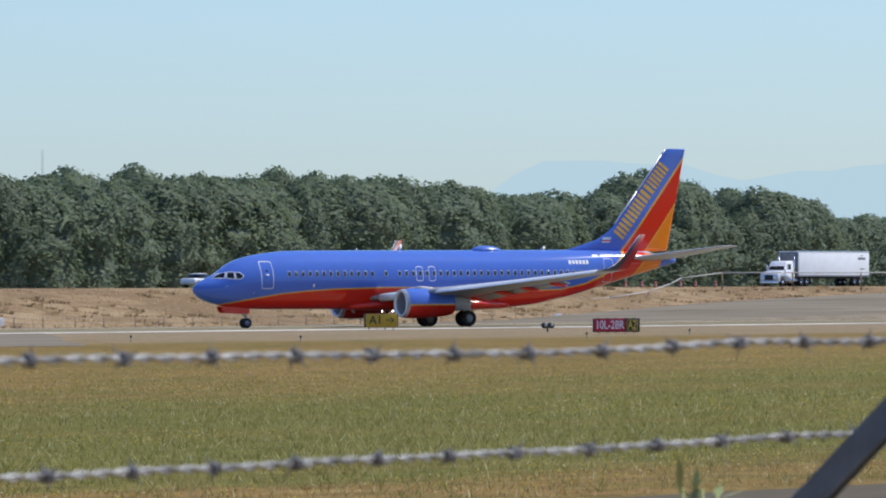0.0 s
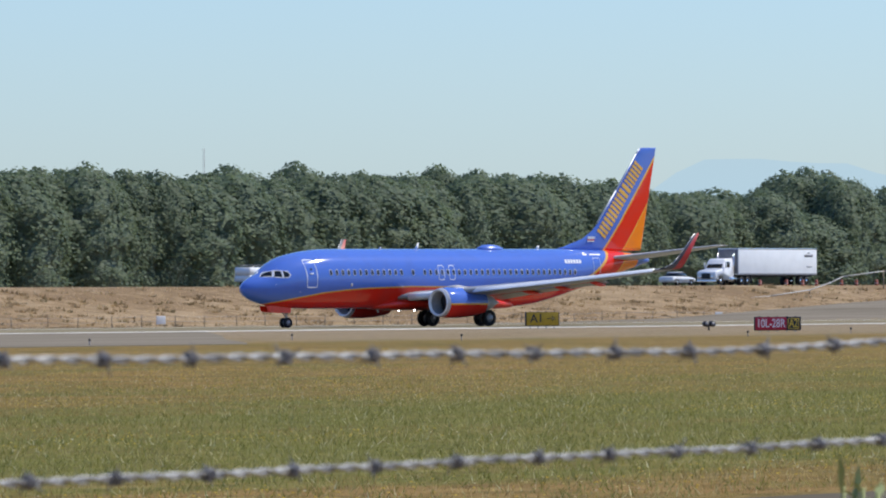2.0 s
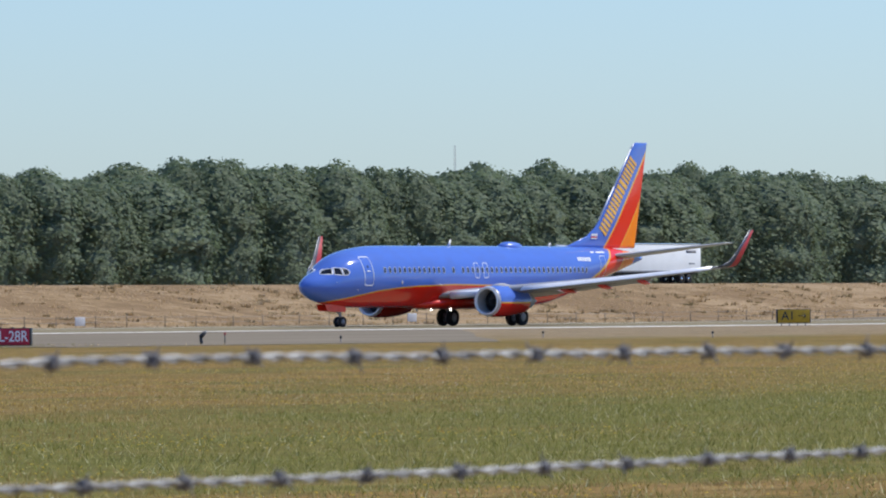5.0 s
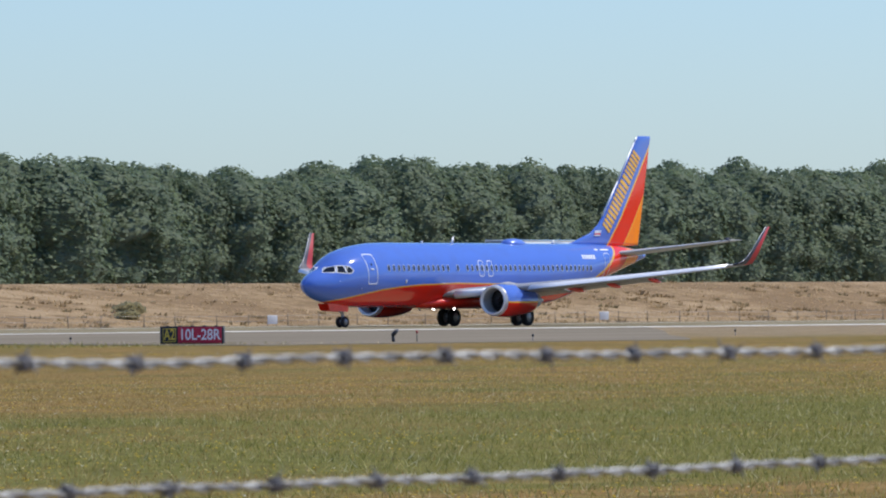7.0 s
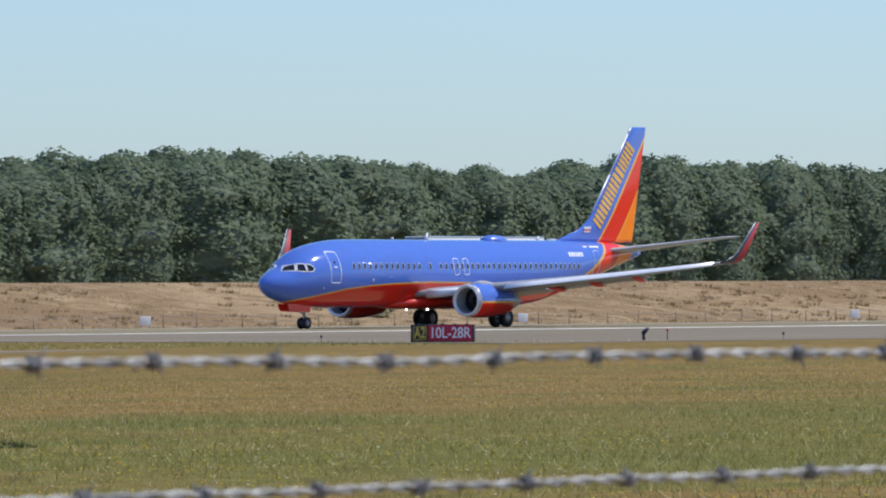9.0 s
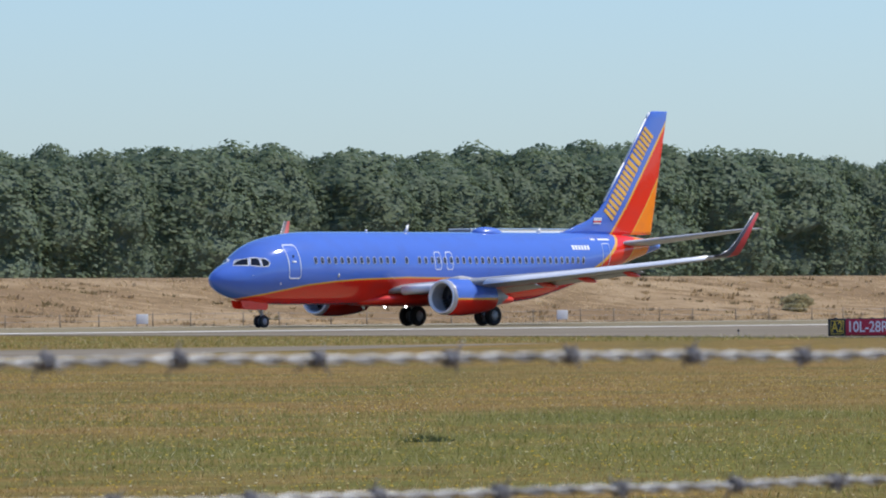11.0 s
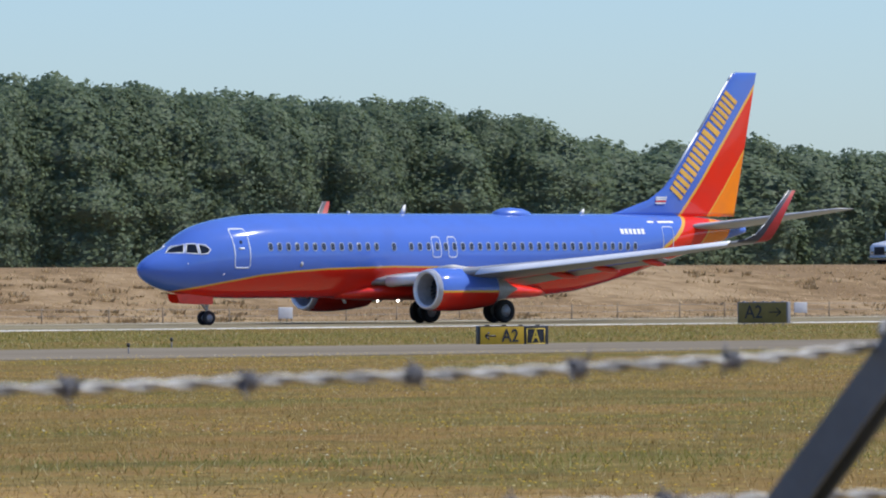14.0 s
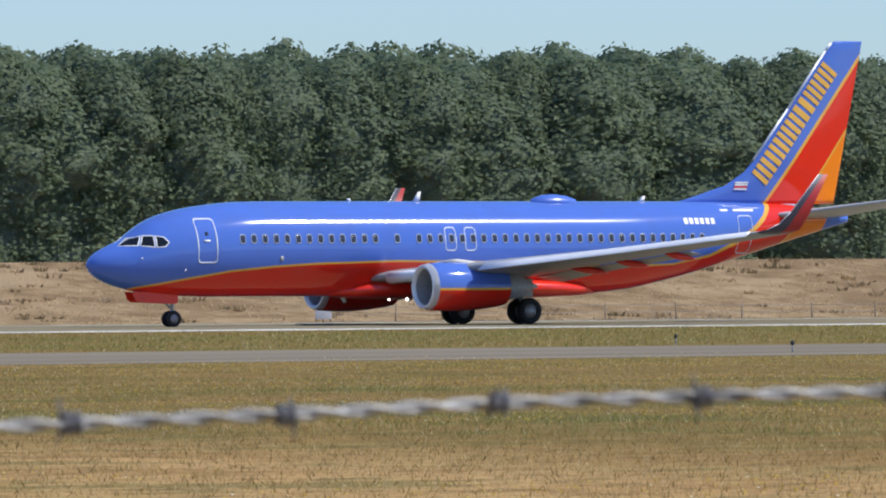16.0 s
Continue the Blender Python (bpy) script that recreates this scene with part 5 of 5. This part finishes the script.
M_SHRUB = leaf_material("shrub_leaves", (0.40, 0.36, 0.20), (0.56, 0.49, 0.28))
for x, y, r, h, seed in ((457, 372, 1.2, 0.95, 1), (453, 369, 0.9, 0.6, 2)):
    shrub(x, y, r, h, seed)

# ---- barbed wire fence before the camera ----
def galvanised():
    m = mat("galvanised_wire", (0.42, 0.43, 0.45), 0.42, 0.35)
    g = G(m)
    v = g.coords()
    a, b = g.noise(v, 30, 4), g.noise(v, 160, 4)
    g.color(g.mix(g.step(g.math("ADD", a, g.math("MULTIPLY", b, 0.5)), 0.55, 0.95), (0.44, 0.435, 0.41), (0.15, 0.148, 0.145)))
    g.put(g.math("MULTIPLY_ADD", b, 0.3, 0.35), g.b.inputs["Roughness"])
    return m


M_GALV = galvanised()
M_BARB = worn("weathered_barb", (0.16, 0.16, 0.17), 0.6, 0.4, 60, 0.35)
M_ARM = worn("arm_steel", (0.105, 0.125, 0.145), 0.65, 0.1, 14, 0.3)


# how far each strand hangs below the eye's height, along x, and where its barbs sit
UPPER = [(0.9, -0.074), (1.60, -0.0652), (1.74, -0.0624), (1.86, -0.0580), (1.98, -0.0567), (2.24, -0.0525), (2.60, -0.0474), (2.86, -0.0410), (3.02, -0.0325), (3.12, -0.0372), (3.35, -0.0374), (3.62, -0.0390), (3.75, -0.0384),
         (4.0, -0.0412), (4.3, -0.0389), (4.55, -0.0402), (5.0, -0.0405), (5.38, -0.0417), (5.53, -0.0408), (5.75, -0.0352), (6.01, -0.0362), (6.17, -0.0335), (9.0, -0.045)]
LOWER = [(0.9, -0.150), (3.02, -0.130), (3.29, -0.1328), (3.56, -0.1356), (4.1, -0.1374), (4.6, -0.1379), (4.95, -0.1372), (5.3, -0.1349), (5.7, -0.1335), (6.08, -0.1291), (6.2, -0.1285), (9.0, -0.135)]
UPPER_BARBS = (1.609, 1.732, 1.858, 1.983, 2.105, 2.24, 2.365, 2.491, 2.613, 2.738, 2.86, 3.111, 3.231, 3.353, 3.485, 3.618, 3.743, 3.874, 3.998, 4.124, 4.245, 4.372, 4.503, 4.621,
               4.753, 4.88, 5.008, 5.127, 5.259, 5.383, 5.511, 5.637, 5.759, 5.883, 6.012)
LOWER_BARBS = (3.17, 3.294, 3.421, 3.556, 3.686, 3.815, 3.946, 4.078, 4.196, 4.328, 4.455, 4.581, 4.70, 4.831, 4.954, 5.079, 5.208, 5.338, 5.458, 5.573, 5.707, 5.831, 5.953, 6.081, 6.225)


def strand(y, line, barbs, seed):
    """Two wires twisted round each other, with four-point barbs."""
    rng = random.Random(seed)
    ob = thing("barbed_wire", "twisted galvanised barbed wire strand stretched between fence posts", "wire", "barbed wire strands")
    x0, x1, step = 0.9, 9.0, 0.006
    n = int((x1 - x0) / step)
    for k in range(2):
        rings = []
        for i in range(n):
            x = x0 + i * step
            a = 2 * math.pi * x / 0.064 + k * math.pi
            cy, cz = y + 0.0019 * math.cos(a), H_EYE + curve_at(x, line) + 0.0004 * math.sin(x * 23) + 0.0019 * math.sin(a)
            rings.append([(x, cy + 0.0019 * math.cos(q), cz + 0.0019 * math.sin(q)) for q in (0, 1.257, 2.513, 3.77, 5.027)])
        part("wire", loft(bmesh.new(), rings), M_GALV, ob)
    rest = [barbs[0] - 0.126 * k for k in range(1, 7)] + [barbs[-1] + 0.126 * k for k in range(1, 22)]
    for x in list(barbs) + rest:
        z = H_EYE + curve_at(x, line)
        bm = bmesh.new()
        t0 = rng.uniform(0, 6.28)
        # two coils
        for c in (-1, 1):
            pts = [(x + 0.0018 * c + 0.0010 * c * k / 16 * 2, y + 0.0047 * math.cos(t0 + c * k * 0.62), z + 0.0047 * math.sin(t0 + c * k * 0.62)) for k in range(17)]
            for a, b in zip(pts, pts[1:]):
                rod(bm, a, b, 0.0016, None, 5)
        for k in range(4):
            a = t0 + k * math.pi / 2 + rng.uniform(-0.3, 0.3)
            d = Vector((rng.uniform(-0.5, 0.5), math.cos(a), math.sin(a))).normalized()
            o = Vector((x + (0.005 if k % 2 else -0.005), y, z))
            rod(bm, o, o + d * rng.uniform(0.010, 0.015), 0.0016, 0.0004, 6)
        part("barb", bm, M_BARB, ob)


strand(3.25, UPPER, UPPER_BARBS, 3)
strand(3.38, LOWER, LOWER_BARBS, 5)


def weed(x, y, top, seed):
    """A tall weed: stalks with narrow leaves and a seed head."""
    rng = random.Random(seed)
    ob = thing("tall_weed", "tall green weed growing along the fence", "weed", "weeds by the fence", pose(x, y, ground_z(x, y)))
    h = top - ground_z(x, y)
    for k in range(5):
        bm = bmesh.new()
        e = Vector((rng.uniform(-0.02, 0.02), rng.uniform(-0.02, 0.02), h * rng.uniform(0.97, 1.0)))
        rod(bm, (0.01 * k, 0, -0.05), e, 0.006, 0.003, 6)
        for i in range(24):
            s = rng.uniform(0.80, 1.0)
            p = e * s
            d = Vector((rng.uniform(-1, 1), rng.uniform(-1, 1), rng.uniform(0.1, 0.9))).normalized()
            w = d.cross(Vector((0, 0, 1))).normalized() * rng.uniform(0.003, 0.007)
            l = rng.uniform(0.02, 0.05)
            v = [bm.verts.new(q) for q in (p, p + d * l * 0.5 + w, p + d * l, p + d * l * 0.5 - w)]
            bm.faces.new(v)
        part("stalk", bm, M_WEED, ob)


M_WEED = worn("weed_green", (0.25, 0.28, 0.10), 0.7, 0, 20, 0.35)
for x, y, top, seed in ((7.37, 4.2, 1.232, 1), (7.34, 4.22, 1.224, 2), (7.10, 4.2, 1.222, 3)):
    weed(x, y, top, seed)


def tussock(x, y, r, h):
    rng = random.Random(9)
    ob = thing("grass_tussock", "dark green tussock standing out of the mown grass", "grass", m=pose(x, y, 0))
    bm = bmesh.new()
    for i in range(420):
        a, d = rng.uniform(0, 6.28), r * math.sqrt(rng.uniform(0, 1))
        p = Vector((d * math.cos(a) * 1.6, d * math.sin(a), -0.02))
        e = p + Vector((rng.uniform(-0.08, 0.08), rng.uniform(-0.08, 0.08), h * rng.uniform(0.5, 1) * (1.1 - d / r * 0.6)))
        w = Vector((math.cos(a * 3), math.sin(a * 3), 0)) * 0.007
        bm.faces.new([bm.verts.new(q) for q in (p - w, p + w, e)])
    part("blades", bm, M_TUSS, ob, smooth=False)


M_TUSS = worn("tussock_green", (0.06, 0.085, 0.025), 0.8, 0, 12, 0.35)
tussock(54.5, 49.3, 0.22, 0.14)


def fence_post(x, drop=0.0, wide=1.0):
    ob = thing("fence_post", "steel fence post with a slanting grey barbed wire arm", "post", "fence posts")
    d = Vector((0, 0.73, -0.68)).normalized()
    up = Vector((0, 0.68, 0.73))
    s = Vector((1, 0, 0))
    o = Vector((x, 3.235, H_EYE - 0.012 - drop))
    bm = bmesh.new()
    # folded steel arm, open below, with two rounded ears at its end that hold the wire
    prof = [(-0.0165, 0.0005), (-0.0155, 0.0015), (0.0005, 0.0015), (0.0015, 0.0005), (0.0015, -0.0265), (-0.0007, -0.0265), (-0.0007, -0.0010), (-0.0140, -0.0010), (-0.0140, -0.0265), (-0.0165, -0.0265)]
    loft(bm, [[o + d * t + s * a * wide + up * b for a, b in prof] for t in (0.004, 0.44)])
    part("arm", bm, M_ARM, ob, "slanting folded steel arm", False)
    for a0 in (-0.0166, -0.0016):
        ear = [(0.010, 0.0012), (0.0, 0.0012)] + [(-0.003 - 0.0135 * math.sin(k * math.pi / 10), -0.0125 + 0.0135 * math.cos(k * math.pi / 10)) for k in range(11)] + [(0.0, -0.0262), (0.010, -0.0262)]
        bm = loft(bmesh.new(), [[o + d * t + s * (a0 + w) * wide + up * b for t, b in ear] for w in (0.0, 0.0034)])
        part("ear", bm, M_ARM, ob, smooth=False)
    part("bolt", rod(bmesh.new(), o + up * -0.012 + s * -0.021 * wide, o + up * -0.012 + s * 0.005 * wide, 0.0035, None, 8), M_GALV, ob)
    bm = bmesh.new()
    pts = [o + d * 0.006 + up * (0.012 * math.sin(k * 0.45)) + s * (0.017 * math.cos(k * 0.45)) for k in range(8)]
    for a, b in zip(pts, pts[1:]):
        rod(bm, a, b, 0.0022, None, 6)
    part("wire_clip", bm, M_GALV, ob)
    e = o + d * 0.43
    part("upright", rod(bmesh.new(), (x, e.y + 0.01, -1.0), (x, e.y + 0.01, e.z + 0.03), 0.03, None, 16), M_GALV, ob)


fence_post(2.992, 0.011, 0.97)
fence_post(6.180, 0.008, 1.08)

# ---- road traffic on the levee ----
M_TRAILER = worn("trailer_white", (0.84, 0.85, 0.84), 0.4, 0, 0.6, 0.08)
M_CAB = worn("cab_white", (0.80, 0.80, 0.79), 0.3, 0, 1, 0.05, 0.4)
M_DARK = worn("underframe", (0.03, 0.03, 0.032), 0.7, 0, 2, 0.3)
M_CHROME = worn("chrome", (0.75, 0.75, 0.77), 0.2, 1.0, 4, 0.05)


def vehicle_wheel(ob, x, y, r, w):
    bm = bmesh.new()
    prof = [(r * 0.55, -w * 0.5), (r * 0.9, -w * 0.5), (r, -w * 0.3), (r, w * 0.3), (r * 0.9, w * 0.5), (r * 0.55, w * 0.5)]
    loft(bm, [[(q * math.cos(a), v, q * math.sin(a)) for a in (2 * math.pi * k / 24 for k in range(24))] for q, v in prof], caps=False)
    t = part("wheel", bm, M_TYRE, ob)
    t.location = (x, y, r)
    for s in (-1, 1):
        bm = bmesh.new()
        bmesh.ops.create_cone(bm, cap_ends=True, segments=18, radius1=r * 0.56, radius2=r * 0.3, depth=0.08, matrix=Matrix.Translation((0, s * w * 0.36, 0)) @ Matrix.Rotation(-s * math.pi / 2, 4, "X"))
        part("rim", bm, M_CHROME, t)


def side_loft(bm, outline, half, bevel=0.05, top_in=0.0, z_top=None):
    """A body from its side outline (x, z), rounded to the sides; narrower above z_top."""
    vs = []
    for y, inset in ((-half, bevel), (-half + bevel, 0.0), (half - bevel, 0.0), (half, bevel)):
        row = []
        cx, cz = sum(p[0] for p in outline) / len(outline), sum(p[1] for p in outline) / len(outline)
        for x, z in outline:
            l = math.hypot(x - cx, z - cz)
            xx, zz = x - (x - cx) / l * inset, z - (z - cz) / l * inset
            yy = y
            if z_top and z > z_top[0]:
                yy *= 1 - top_in * min(1, (z - z_top[0]) / (z_top[1] - z_top[0]))
            row.append((xx, yy, zz))
        vs.append(row)
    return loft(bm, vs)


def lorry():
    """Origin at its front bumper on the road; x forward."""
    ob = thing("articulated_lorry", "white articulated lorry with a long box trailer on the levee road", "lorry")
    cab = part("cab", side_loft(bmesh.new(), [(-0.05, 0.55), (-0.02, 1.35), (-0.35, 1.62), (-1.75, 1.85), (-2.25, 2.75), (-2.6, 2.95), (-4.0, 3.0), (-4.05, 0.65), (-1.9, 0.6), (-1.75, 1.05), (-0.75, 1.05), (-0.6, 0.55)], 1.18, 0.10, 0.12, (1.9, 3.0)), M_CAB, ob, "white bonneted tractor cab")
    part("windscreen", side_loft(bmesh.new(), [(-1.78, 1.92), (-2.24, 2.72), (-2.30, 2.70), (-1.86, 1.92)], 1.0, 0.03, 0.1, (1.9, 2.8)), M_PANE, ob)
    for s in (-1, 1):
        part("side_window", box(bmesh.new(), -3.25, -2.45, 1.12 * s - 0.03, 1.12 * s + 0.03, 2.0, 2.62, 0.02), M_PANE, ob)
        part("mirror", box(bmesh.new(), -2.12, -1.96, 1.35 * s - 0.06, 1.35 * s + 0.06, 1.95, 2.55, 0.03), M_CAB, ob)
        part("fuel_tank", rod(bmesh.new(), (-3.0, 0.95 * s, 0.72), (-4.6, 0.95 * s, 0.72), 0.3, None, 16), M_CHROME, ob)
        part("headlight", box(bmesh.new(), -0.06, 0.03, 0.75 * s - 0.16, 0.75 * s + 0.16, 0.85, 1.05, 0.02), M_CHROME, ob)
        part("exhaust_stack", rod(bmesh.new(), (-4.25, 1.0 * s, 0.9), (-4.25, 1.0 * s, 3.5), 0.07), M_CHROME, ob)
    part("grille", box(bmesh.new(), -0.10, 0.02, -0.55, 0.55, 0.75, 1.35, 0.02), M_DARK, ob)
    part("bumper", box(bmesh.new(), -0.25, 0.06, -1.15, 1.15, 0.35, 0.62, 0.05), M_CHROME, ob)
    part("chassis", box(bmesh.new(), -7.6, -3.6, -0.45, 0.45, 0.6, 0.95, 0.02), M_DARK, ob)
    tr = part("trailer_box", box(bmesh.new(), -21.9, -4.85, -1.29, 1.29, 1.18, 4.1, 0.04), M_TRAILER, ob, "long white box trailer")
    part("trailer_frame", box(bmesh.new(), -21.8, -5.2, -0.6, 0.6, 0.95, 1.2, 0.02), M_DARK, ob)
    part("front_wall", box(bmesh.new(), -4.85, -4.80, -1.2, 1.2, 1.3, 4.0, 0.02), M_SIDE, ob)
    for s in (-1, 1):
        part("bottom_rail", box(bmesh.new(), -21.85, -4.9, 1.30 * s - 0.015, 1.30 * s + 0.015, 1.16, 1.34, 0.005), M_SIDE, tr)
        part("top_rail", box(bmesh.new(), -21.85, -4.9, 1.30 * s - 0.012, 1.30 * s + 0.012, 3.98, 4.11, 0.005), M_CHROME, tr)
        # maker's lettering as plain bars
        for x0, x1, z0, z1 in ((-21.0, -19.2, 3.15, 3.42), (-20.4, -19.8, 3.55, 3.66), (-20.8, -19.7, 2.0, 2.12)):
            part("lettering_bar", box(bmesh.new(), x0, x1, 1.295 * s - 0.012, 1.295 * s + 0.012, z0, z1), M_SIDE, tr)
        part("landing_leg", box(bmesh.new(), -8.2, -8.05, 0.9 * s - 0.07, 0.9 * s + 0.07, 0.35, 1.2, 0.01), M_DARK, ob)
        for x in (-1.25,):
            vehicle_wheel(ob, x, 1.05 * s, 0.5, 0.3)
        for x in (-5.6, -6.9, -18.5, -19.8):
            vehicle_wheel(ob, x, 0.98 * s, 0.5, 0.55)
        part("mud_flap", box(bmesh.new(), -7.75, -7.72, 0.98 * s - 0.3, 0.98 * s + 0.3, 0.25, 0.95), M_DARK, ob)
    return ob


def pickup():
    ob = thing("pickup_truck", "white pickup truck with canopy and roof rack on the road", "car")
    part("body", side_loft(bmesh.new(), [(0, 0.5), (0, 0.95), (-0.25, 1.08), (-1.35, 1.15), (-5.35, 1.12), (-5.4, 0.5), (-4.6, 0.45), (-4.5, 0.75), (-3.8, 0.75), (-3.7, 0.42), (-1.5, 0.42), (-1.4, 0.75), (-0.7, 0.75), (-0.6, 0.45)], 0.95, 0.08), M_CAB, ob)
    part("cab", side_loft(bmesh.new(), [(-1.3, 1.1), (-2.0, 1.75), (-2.3, 1.82), (-3.3, 1.82), (-3.4, 1.1)], 0.86, 0.08, 0.12, (1.1, 1.82)), M_CAB, ob)
    part("canopy", side_loft(bmesh.new(), [(-3.42, 1.1), (-3.42, 1.9), (-5.3, 1.9), (-5.38, 1.1)], 0.92, 0.08), M_CAB, ob)
    part("windscreen", side_loft(bmesh.new(), [(-1.36, 1.16), (-1.98, 1.72), (-2.05, 1.70), (-1.45, 1.16)], 0.78, 0.02), M_PANE, ob)
    for s in (-1, 1):
        part("side_window", box(bmesh.new(), -2.65, -1.95, 0.83 * s - 0.03, 0.83 * s + 0.03, 1.2, 1.62, 0.02), M_PANE, ob)
        part("rear_side_window", box(bmesh.new(), -3.25, -2.75, 0.83 * s - 0.03, 0.83 * s + 0.03, 1.2, 1.62, 0.02), M_PANE, ob)
        part("roof_rail", rod(bmesh.new(), (-2.2, 0.7 * s, 2.1), (-5.3, 0.7 * s, 2.1), 0.03), M_SIDE, ob)
        for x in (-1.05, -4.15):
            vehicle_wheel(ob, x, 0.82 * s, 0.38, 0.25)
        for x in (-2.4, -3.9, -5.2):
            part("rack_leg", rod(bmesh.new(), (x, 0.7 * s, 1.78), (x, 0.7 * s, 2.1), 0.025), M_SIDE, ob)
    part("bumper", box(bmesh.new(), -0.1, 0.08, -0.9, 0.9, 0.42, 0.6, 0.03), M_CHROME, ob)
    return ob


def saloon():
    ob = thing("saloon_car", "white saloon car on the levee road", "car")
    part("body", side_loft(bmesh.new(), [(0, 0.4), (0.02, 0.7), (-0.3, 0.82), (-1.3, 0.95), (-4.3, 0.98), (-4.75, 0.9), (-4.75, 0.4), (-4.1, 0.35), (-4.0, 0.62), (-3.4, 0.62), (-3.3, 0.32), (-1.3, 0.32), (-1.2, 0.62), (-0.6, 0.62), (-0.5, 0.35)], 0.9, 0.1), M_CAB, ob)
    part("cabin", side_loft(bmesh.new(), [(-1.25, 0.93), (-2.0, 1.38), (-2.4, 1.45), (-3.2, 1.42), (-4.1, 0.95)], 0.78, 0.08, 0.15, (0.95, 1.45)), M_PANE, ob)
    part("roof", side_loft(bmesh.new(), [(-1.95, 1.40), (-2.4, 1.475), (-3.25, 1.445), (-3.4, 1.38), (-2.4, 1.41)], 0.68, 0.03), M_CAB, ob)
    for s in (-1, 1):
        for x in (-0.9, -3.7):
            vehicle_wheel(ob, x, 0.78 * s, 0.33, 0.22)
        part("headlight", box(bmesh.new(), -0.06, 0.02, 0.62 * s - 0.14, 0.62 * s + 0.14, 0.58, 0.7, 0.02), M_CHROME, ob)
    return ob


truck, pick, car = lorry(), pickup(), saloon()


# ---- a swallow that crosses the field ----
def swallow():
    """x forward; wings in parts of their own, hinged at the shoulders."""
    ob = thing("swallow", "small dark blue swallow flying low over the field", "bird")
    m = worn("dark_feathers", (0.016, 0.020, 0.045), 0.6, 0, 20, 0.3)
    bm = loft(bmesh.new(), [[(x, r * math.cos(a), r * 0.9 * math.sin(a)) for a in (2 * math.pi * k / 10 for k in range(10))] for x, r in ((0.085, 0.004), (0.07, 0.014), (0.045, 0.018), (0.0, 0.024), (-0.05, 0.016), (-0.09, 0.006))])
    part("body", bm, m, ob)
    for q in (1, -1):
        bm = loft(bmesh.new(), [[(x, q * y, 0.003), (x - 0.03, q * (y + 0.03), 0.001), (x - 0.035, q * (y + 0.03), -0.001), (x - 0.012, q * y, -0.003)] for x, y in ((-0.06, 0.0), (-0.095, 0.004), (-0.12, 0.012))])
        part("tail_feather", bm, m, ob)
    wings = []
    for q in (1, -1):
        bm = loft(bmesh.new(), [[(f, q * y, 0.004), (b, q * y, 0.0), (f - 0.004, q * y, -0.004)] for y, f, b in ((0.0, 0.045, -0.035), (0.05, 0.055, -0.025), (0.10, 0.040, -0.025), (0.15, 0.0, -0.04), (0.175, -0.04, -0.05))])
        w = part("wing", bm, m, ob)
        w.location = (0, 0.018 * q, 0.008)
        wings.append((w, q))
    return ob, wings


bird, bird_wings = swallow()
# ---- motion ----
PLANE = [(0.0, 406.36, 272.09, 149.60), (1.5, 396.63, 272.41, 162.17), (3.5, 384.26, 273.30, 173.12), (7.0, 350.12, 271.12, 181.34), (9.0, 320.83, 270.16, 181.42), (10.0, 303.73, 271.29, 180.41),
         (12.5, 243.89, 270.77, 179.92), (13.0, 229.96, 270.42, 179.94), (13.5, 215.41, 270.00, 180.03), (14.0, 200.74, 270.28, 179.79), (14.5, 184.85, 269.82, 179.76), (15.0, 168.45, 269.51, 179.61), (15.5, 151.70, 269.65, 179.88), (16.0, 133.81, 268.80, 180.32)]


def motions():
    walk(plane, [(t, pose(x, y, 0.058, 0, 0, a)) for t, x, y, a in PLANE])
    # wheels roll with the way gone, up to what one frame can show
    ts = [p[0] for p in PLANE]
    for ob, (x, y, r) in plane_wheels:
        turn, rows, last = 0.0, [], None
        for i in range(0, 481):
            t = i / 30
            s = float(np.interp(t, ts, [p[1] for p in PLANE]))
            if last is not None:
                turn += min((last - s) / r, 1.35)
            last = s
            rows.append((t, pose(x, y, r, 0, math.degrees(turn), 0)))
        walk(ob, rows)
    z = CREST + 0.02
    walk(truck, [(0, pose(402 * math.tan(radians(60.86)) - 1.5, 402, z, 0, 0, 180)), (16, pose(402 * math.tan(radians(60.86)) - 1.5 - 16 * 25.05, 402, z, 0, 0, 180))])
    walk(car, [(0, pose(598.2, 398, z)), (16, pose(598.2 + 16 * 30.5, 398, z))])
    walk(bird, [(t, pose(150 * math.sin(radians(a)), 150 * math.cos(radians(a)), h, 0, 0, 180 - a)) for t, a, h in
                ((0, 80, 4.0), (6.4, 57.9, 3.0), (7.4, 54.21, 2.52), (7.5, 53.86, 2.46), (7.6, 53.49, 2.46), (7.7, 53.13, 2.43), (7.8, 52.78, 2.49), (8.0, 52.16, 2.68), (8.2, 51.61, 2.63), (9.0, 49.0, 3.0), (10.2, 44.5, 3.2), (16, 12, 4.0))])
    for ob, q in bird_wings:
        walk(ob, [(i * 0.1, pose(0, 0.018 * q, 0.008, q * (35 if i % 2 else -22), 0, 0)) for i in range(161)])
    walk(pick, [(0, pose(522.2, 398, z)), (16, pose(522.2 + 16 * 29, 398, z))])


motions()
